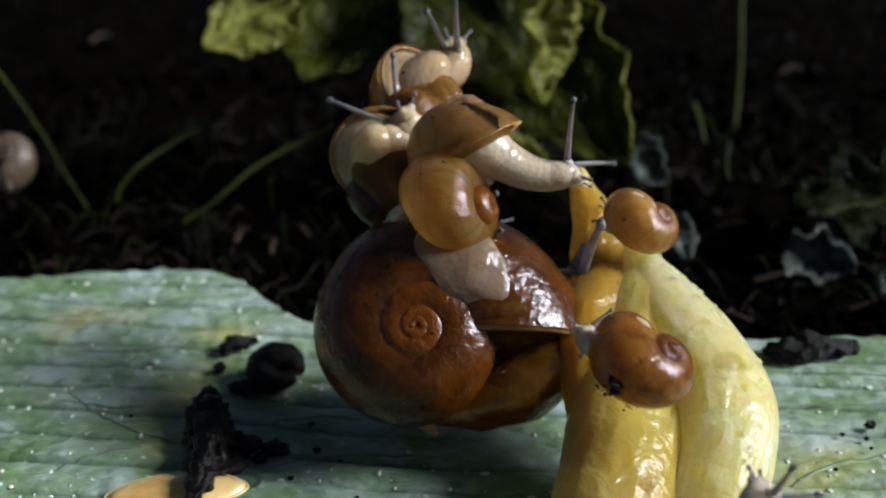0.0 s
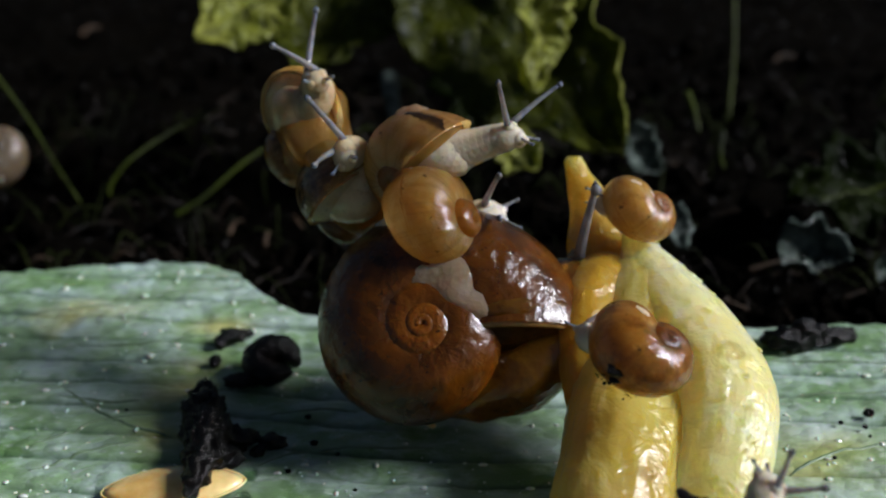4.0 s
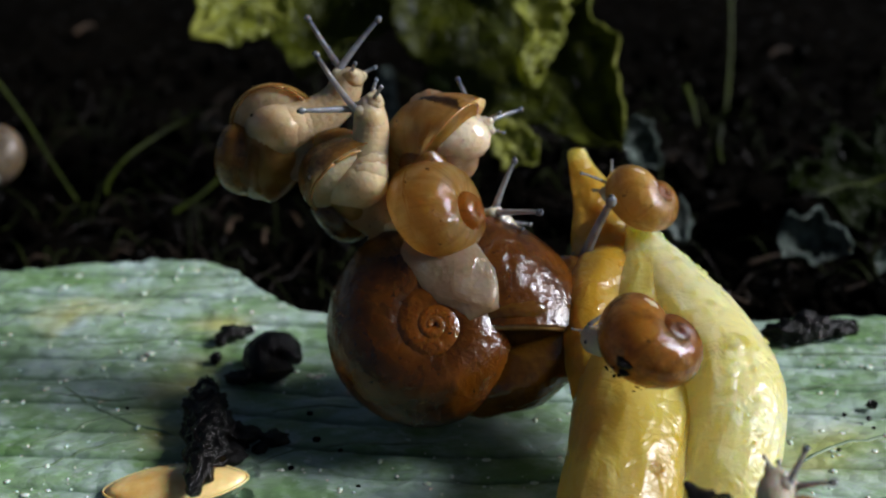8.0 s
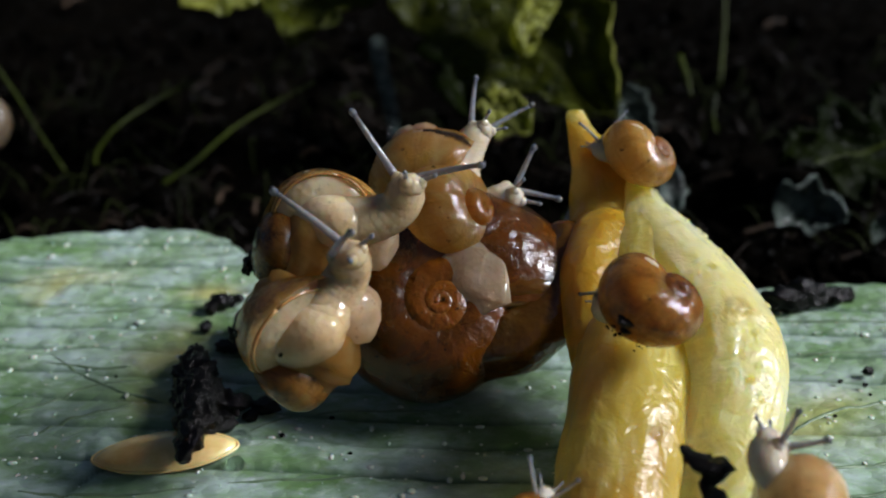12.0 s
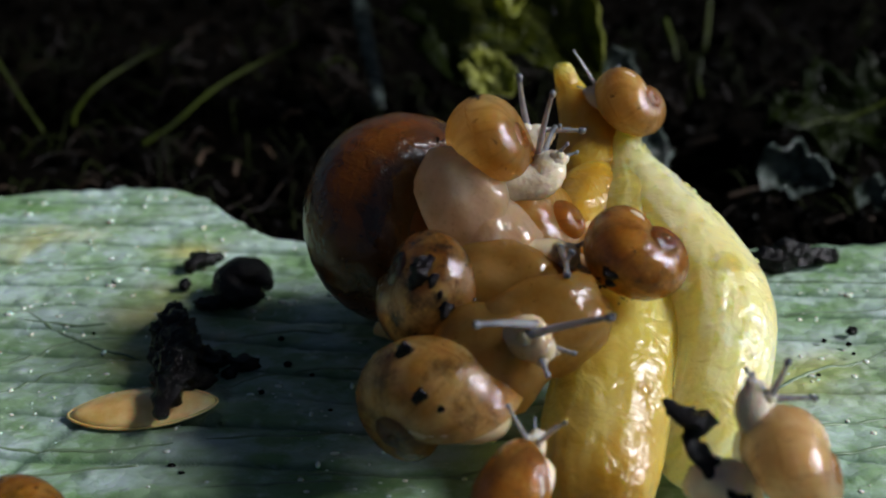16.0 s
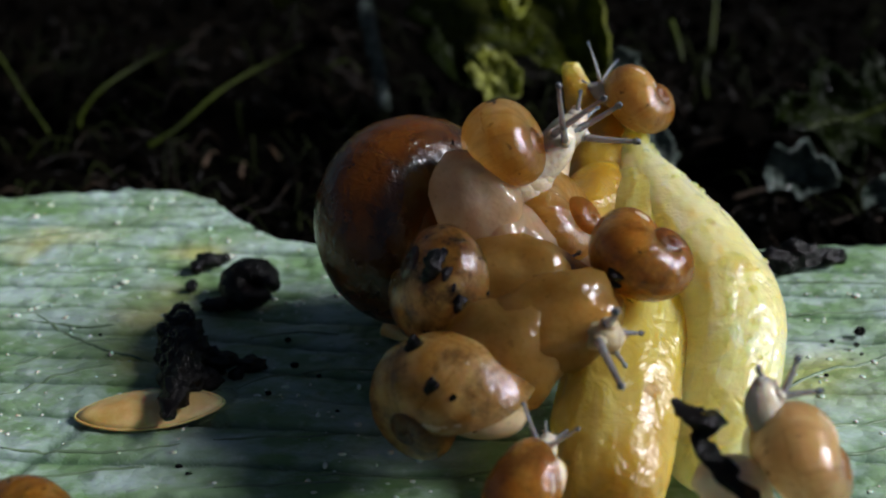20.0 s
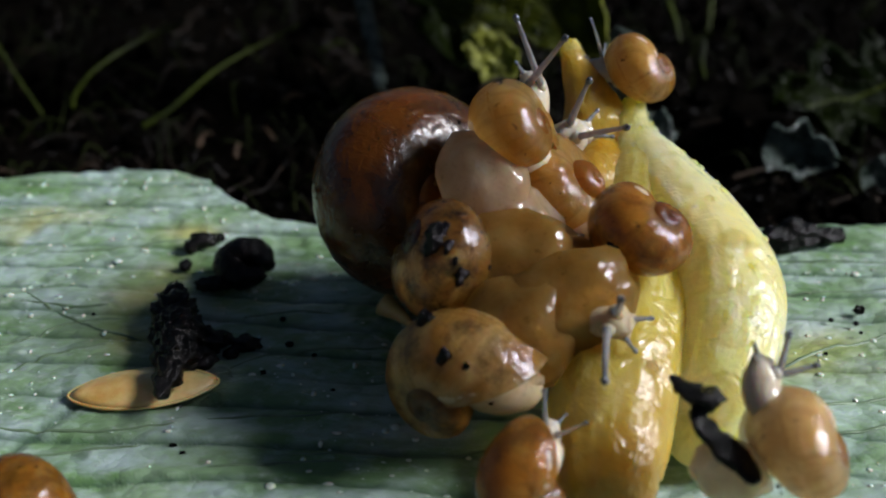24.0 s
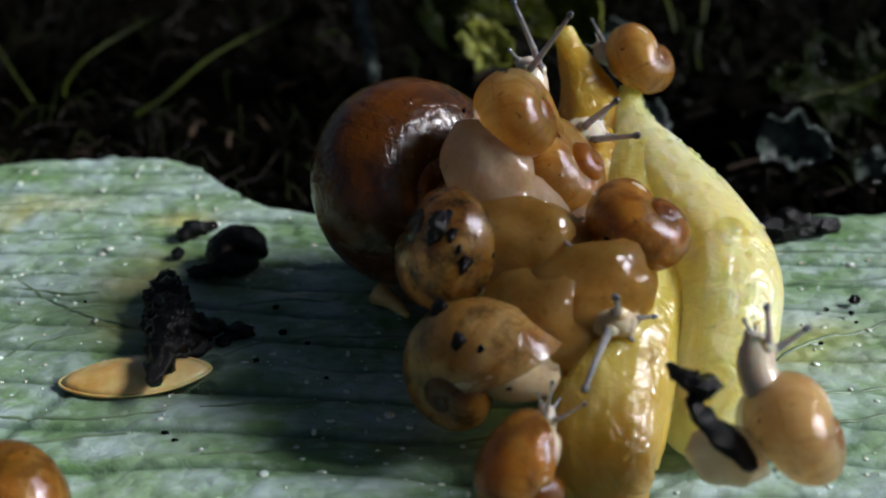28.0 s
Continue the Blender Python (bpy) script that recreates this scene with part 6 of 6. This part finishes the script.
    rows = [(0, cm(0.076, -0.090, -0.148, 42, 24, -34)), (3, cm(0.111, -0.117, -0.157, 33, 23, -36)), (6, cm(0.102, -0.114, -0.136, 38, 23, -38)), (8, cm(0.087, -0.117, -0.135, 40, 22, -39)), (10, cm(0.100, -0.156, -0.175, 17, 22, -40)), (11, cm(0.129, -0.111, -0.177, 10, 22, -41)), (14, cm(0.121, -0.147, -0.143, 30, 21, -42)), (15, cm(0.089, -0.156, -0.167, 47, 21, -43)), (16, cm(0.121, -0.118, -0.155, 47, 20, -43)), (17, cm(0.111, -0.119, -0.158, 47, 20, -43)), (20, cm(0.146, -0.122, -0.182, 51, 19, -44)), (24, cm(0.127, -0.069, -0.195, 51, 19, -46)), (25, cm(0.120, -0.090, -0.184, 50, 18, -46)), (28, cm(0.121, -0.106, -0.172, 100, 18, -46))]
    walk(face, rows)
    bend(neck, 0.212, rows)
    walk(horns[0], [(0, cm(0.050, 0.028, 0.047, 0, -10, 70)), (3, cm(0.050, 0.028, 0.047, 0, -4, 69)), (6, cm(0.050, 0.028, 0.047, 0, 7, 54)), (8, cm(0.050, 0.028, 0.047, -0, 13, 44)), (10, cm(0.050, 0.028, 0.047, 0, -11, 52)), (11, cm(0.050, 0.028, 0.047, 0, -21, 54)), (14, cm(0.050, 0.028, 0.047, -0, -23, 47)), (15, cm(0.050, 0.028, 0.047, 0, -7, 20)), (16, cm(0.050, 0.028, 0.047, 0, -12, 16)), (17, cm(0.050, 0.028, 0.047, 0, -16, 11)), (20, cm(0.050, 0.028, 0.047, 0, -24, 15)), (24, cm(0.050, 0.028, 0.047, 0, -14, 33)), (25, cm(0.050, 0.028, 0.047, -0, -12, 37)), (28, cm(0.050, 0.028, 0.047, 0, -31, -2))])
    walk(horns[1], [(0, cm(0.050, -0.028, 0.047, 0, -9, -72)), (3, cm(0.050, -0.028, 0.047, 0, -8, -67)), (6, cm(0.050, -0.028, 0.047, 0, -26, -65)), (8, cm(0.050, -0.028, 0.047, 0, -38, -62)), (10, cm(0.050, -0.028, 0.047, 0, -42, -72)), (11, cm(0.050, -0.028, 0.047, 0, -48, -78)), (14, cm(0.050, -0.028, 0.047, -0, -40, -121)), (15, cm(0.050, -0.028, 0.047, 0, -63, -116)), (16, cm(0.050, -0.028, 0.047, -92, -71, -88)), (17, cm(0.050, -0.028, 0.047, -130, -71, -49)), (20, cm(0.050, -0.028, 0.047, -124, -67, -54)), (24, cm(0.050, -0.028, 0.047, 0, -41, -54)), (25, cm(0.050, -0.028, 0.047, 0, -34, -55)), (28, cm(0.050, -0.028, 0.047, 0, -64, -21))])
    body, face, horns, neck = SNAILS['front_right_snail']
    walk(body, [(0, cm(1.689, -3.803, 0.853, -31, -66, -164)), (3, cm(1.685, -3.797, 0.826, -30, -66, -165)), (8, cm(1.677, -3.788, 0.780, -29, -66, -167)), (11, cm(1.703, -3.736, 0.758, -28, -66, -168)), (14, cm(1.722, -3.696, 0.748, -27, -66, -169)), (15, cm(1.705, -3.717, 0.748, -26, -66, -169)), (17, cm(1.713, -3.661, 0.745, -26, -66, -170)), (20, cm(1.718, -3.656, 0.745, -25, -66, -171)), (25, cm(1.718, -3.626, 0.670, -23, -66, -173)), (28, cm(1.726, -3.599, 0.669, -22, -66, -174))])
    rows = [(0, cm(0.226, -0.196, -0.126, -9, -17, -54)), (3, cm(0.221, -0.203, -0.105, -15, -17, -53)), (8, cm(0.212, -0.215, -0.071, -14, -17, -53)), (11, cm(0.223, -0.203, -0.109, -11, -17, -52)), (14, cm(0.211, -0.198, -0.109, -18, -17, -52)), (15, cm(0.196, -0.235, -0.097, -10, -17, -52)), (17, cm(0.191, -0.205, -0.081, 9, -17, -52)), (20, cm(0.199, -0.202, -0.086, 16, -17, -51)), (25, cm(0.236, -0.230, -0.078, 11, -17, -51)), (28, cm(0.267, -0.246, -0.079, -7, -17, -51))]
    walk(face, rows)
    bend(neck, 0.23, rows)
    walk(horns[0], [(0, cm(0.069, 0.039, 0.064, 0, -36, 27)), (3, cm(0.069, 0.039, 0.064, 0, -24, 17)), (8, cm(0.069, 0.039, 0.064, 0, -19, -3)), (11, cm(0.069, 0.039, 0.064, 0, -30, 15)), (14, cm(0.069, 0.039, 0.064, -0, -29, 18)), (15, cm(0.069, 0.039, 0.064, -0, -25, 18)), (17, cm(0.069, 0.039, 0.064, 0, -20, 15)), (20, cm(0.069, 0.039, 0.064, 0, -15, 7)), (25, cm(0.069, 0.039, 0.064, 0, -5, 8)), (28, cm(0.069, 0.039, 0.064, 0, 5, 15))])
    walk(horns[1], [(0, cm(0.069, -0.039, 0.064, -0, -58, -58)), (3, cm(0.069, -0.039, 0.064, 0, -63, -53)), (8, cm(0.069, -0.039, 0.064, -170, -75, -10)), (11, cm(0.069, -0.039, 0.064, -0, -63, -44)), (14, cm(0.069, -0.039, 0.064, 0, -62, -49)), (15, cm(0.069, -0.039, 0.064, 0, -63, -52)), (17, cm(0.069, -0.039, 0.064, -120, -68, -58)), (20, cm(0.069, -0.039, 0.064, -149, -69, -30)), (25, cm(0.069, -0.039, 0.064, 0, -59, -24)), (28, cm(0.069, -0.039, 0.064, 0, -39, -26))])
    body, face, horns, neck = SNAILS['front_snail']
    walk(body, [(0, cm(0.340, -3.726, 0.525, -83, -66, -157)), (11, cm(0.355, -3.632, 0.443, -79, -66, -161)), (14, cm(0.411, -3.576, 0.456, -79, -66, -162)), (15, cm(0.401, -3.596, 0.454, -78, -66, -162)), (17, cm(0.441, -3.532, 0.452, -78, -66, -163)), (20, cm(0.438, -3.537, 0.442, -77, -66, -164)), (24, cm(0.436, -3.491, 0.407, -76, -66, -165)), (25, cm(0.447, -3.501, 0.369, -75, -66, -166)), (28, cm(0.454, -3.474, 0.357, -74, -66, -167))])
    rows = [(0, cm(0.026, -0.224, -0.073, -62, 8, -52)), (11, cm(0.065, -0.240, -0.091, -52, 8, -52)), (14, cm(0.081, -0.243, -0.101, -35, 8, -52)), (15, cm(0.070, -0.276, -0.122, -47, 7, -51)), (17, cm(0.081, -0.247, -0.103, -66, 7, -51)), (20, cm(0.069, -0.243, -0.095, -59, 7, -51)), (24, cm(0.024, -0.247, -0.060, -30, 7, -51)), (25, cm(0.041, -0.261, -0.073, -26, 7, -51)), (28, cm(0.057, -0.262, -0.081, -18, 7, -51))]
    walk(face, rows)
    bend(neck, 0.245, rows)
    walk(horns[0], [(0, cm(0.050, 0.028, 0.046, 0, -17, 33)), (11, cm(0.050, 0.028, 0.046, 0, -7, 25)), (14, cm(0.050, 0.028, 0.046, 0, -9, 35)), (15, cm(0.050, 0.028, 0.046, -0, -23, 36)), (17, cm(0.050, 0.028, 0.046, 0, -35, 36)), (20, cm(0.050, 0.028, 0.046, 0, -14, 36)), (24, cm(0.050, 0.028, 0.046, -0, -7, 21)), (25, cm(0.050, 0.028, 0.046, 0, -8, 18)), (28, cm(0.050, 0.028, 0.046, -0, -23, 14))])
    walk(horns[1], [(0, cm(0.050, -0.028, 0.046, 0, -23, -42)), (11, cm(0.050, -0.028, 0.046, 0, -18, -32)), (14, cm(0.050, -0.028, 0.046, 0, -21, -44)), (15, cm(0.050, -0.028, 0.046, 0, -17, -42)), (17, cm(0.050, -0.028, 0.046, 0, -16, -36)), (20, cm(0.050, -0.028, 0.046, 0, -16, -42)), (24, cm(0.050, -0.028, 0.046, 0, -42, -37)), (25, cm(0.050, -0.028, 0.046, 0, -47, -35)), (28, cm(0.050, -0.028, 0.046, -0, -43, -25))])
    walk(FOLDS[0], [(0, cm(0, 0, 0)), (13.5, cm(0, 0, 0)), (15, cm(-0.217, -0.156, -0.108, 68, -3, -102)), (16, cm(-0.221, -0.158, -0.107, 67, -4, -103)), (17, cm(-0.221, -0.159, -0.106, 67, -4, -103)), (20, cm(-0.220, -0.162, -0.103, 66, -4, -102)), (25, cm(-0.224, -0.166, -0.096, 65, -5, -102)), (28, cm(-0.224, -0.168, -0.092, 64, -6, -101))])
    walk(FOLDS[1], [(0, cm(0, 0, 0)), (13.5, cm(0, 0, 0)), (15, cm(-0.255, -0.493, -0.056, 67, -11, -99)), (16, cm(-0.261, -0.494, -0.051, 67, -11, -100)), (17, cm(-0.260, -0.495, -0.050, 67, -11, -100)), (20, cm(-0.253, -0.498, -0.045, 66, -12, -99)), (25, cm(-0.254, -0.501, -0.031, 64, -13, -98)), (28, cm(-0.252, -0.503, -0.024, 64, -13, -98))])
    walk(FOLDS[2], [(0, cm(0, 0, 0)), (13.5, cm(0, 0, 0)), (15, cm(-0.201, 0.051, -0.281, 38, 62, 150)), (16, cm(-0.201, 0.052, -0.281, 37, 62, 149)), (17, cm(-0.201, 0.052, -0.281, 37, 62, 149)), (20, cm(-0.200, 0.051, -0.282, 37, 62, 150)), (25, cm(-0.200, 0.051, -0.282, 37, 62, 150)), (28, cm(-0.201, 0.051, -0.281, 38, 62, 150))])
    walk(FOLDS[3], [(0, cm(0, 0, 0)), (13.5, cm(0, 0, 0)), (15, cm(-0.231, 0.093, -0.538, -7, 68, 101)), (16, cm(-0.233, 0.096, -0.536, -7, 67, 101)), (17, cm(-0.233, 0.095, -0.537, -8, 67, 101)), (20, cm(-0.231, 0.091, -0.538, -8, 68, 101)), (25, cm(-0.233, 0.091, -0.538, -8, 68, 101)), (28, cm(-0.234, 0.092, -0.537, -7, 68, 101))])
    walk(FOLDS[4], [(0, cm(0, 0, 0)), (13.5, cm(0, 0, 0)), (15, cm(0.190, -0.093, -0.248, -12, 50, -23)), (16, cm(0.193, -0.098, -0.251, -12, 50, -24)), (17, cm(0.193, -0.102, -0.249, -12, 49, -25)), (20, cm(0.192, -0.114, -0.244, -9, 48, -28)), (25, cm(0.188, -0.137, -0.236, -6, 46, -33)), (28, cm(0.184, -0.153, -0.230, -4, 44, -37))])
    walk(FOLDS[5], [(0, cm(0, 0, 0)), (13.5, cm(0, 0, 0)), (15, cm(0.381, -0.186, -0.496, -27, 45, -42)), (16, cm(0.386, -0.195, -0.501, -26, 45, -43)), (17, cm(0.386, -0.203, -0.498, -26, 45, -44)), (20, cm(0.384, -0.228, -0.489, -23, 44, -47)), (25, cm(0.375, -0.275, -0.472, -19, 43, -52)), (28, cm(0.367, -0.305, -0.459, -16, 42, -55))])
    walk(FOLDS[6], [(0, cm(0, 0, 0)), (3.5, cm(0, 0, 0)), (6, cm(-0.040, -0.041, -0.214, 111, 72, -16)), (8, cm(-0.029, -0.064, -0.257, 100, 78, -9)), (9, cm(-0.013, -0.079, -0.299, 90, 80, -10)), (10, cm(-0.015, -0.081, -0.317, -90, 65, -177)), (11, cm(-0.006, -0.108, -0.255, -81, 43, -173)), (14, cm(-0.016, -0.038, -0.188, -75, 34, -134)), (15, cm(0.093, -0.110, -0.163, -43, 31, -68)), (28, cm(0.098, -0.122, -0.171, -33, 31, -83))])
    walk(FOLDS[7], [(0, cm(0, 0, 0)), (3.5, cm(0, 0, 0)), (6, cm(-0.059, -0.159, -0.046, -109, -2, -134)), (8, cm(-0.128, -0.134, -0.002, -92, 4, -159)), (9, cm(-0.157, -0.132, -0.004, -84, 7, -162)), (10, cm(-0.076, -0.116, -0.191, -78, 29, -174)), (11, cm(0.026, -0.141, -0.219, -69, 52, -175)), (14, cm(0.101, -0.140, -0.172, -54, 56, 170)), (15, cm(-0.143, 0.019, -0.211, -47, 57, 56)), (28, cm(-0.144, 0.018, -0.211, -47, 57, 56))])
    walk(pulp, [(0, cm(-0.07, 0.0, -0.09, -1.8)), (8, cm(-0.05, 0.0, -0.07, -1.4)), (11, cm(-0.03, 0.0, -0.045, -0.9)), (14, cm(-0.01, 0.0, -0.02, -0.4)), (17, cm(0.0, 0.0, 0.0, 0.0)), (28, cm(0.01, 0.0, 0.01, 0.3))])


motions()
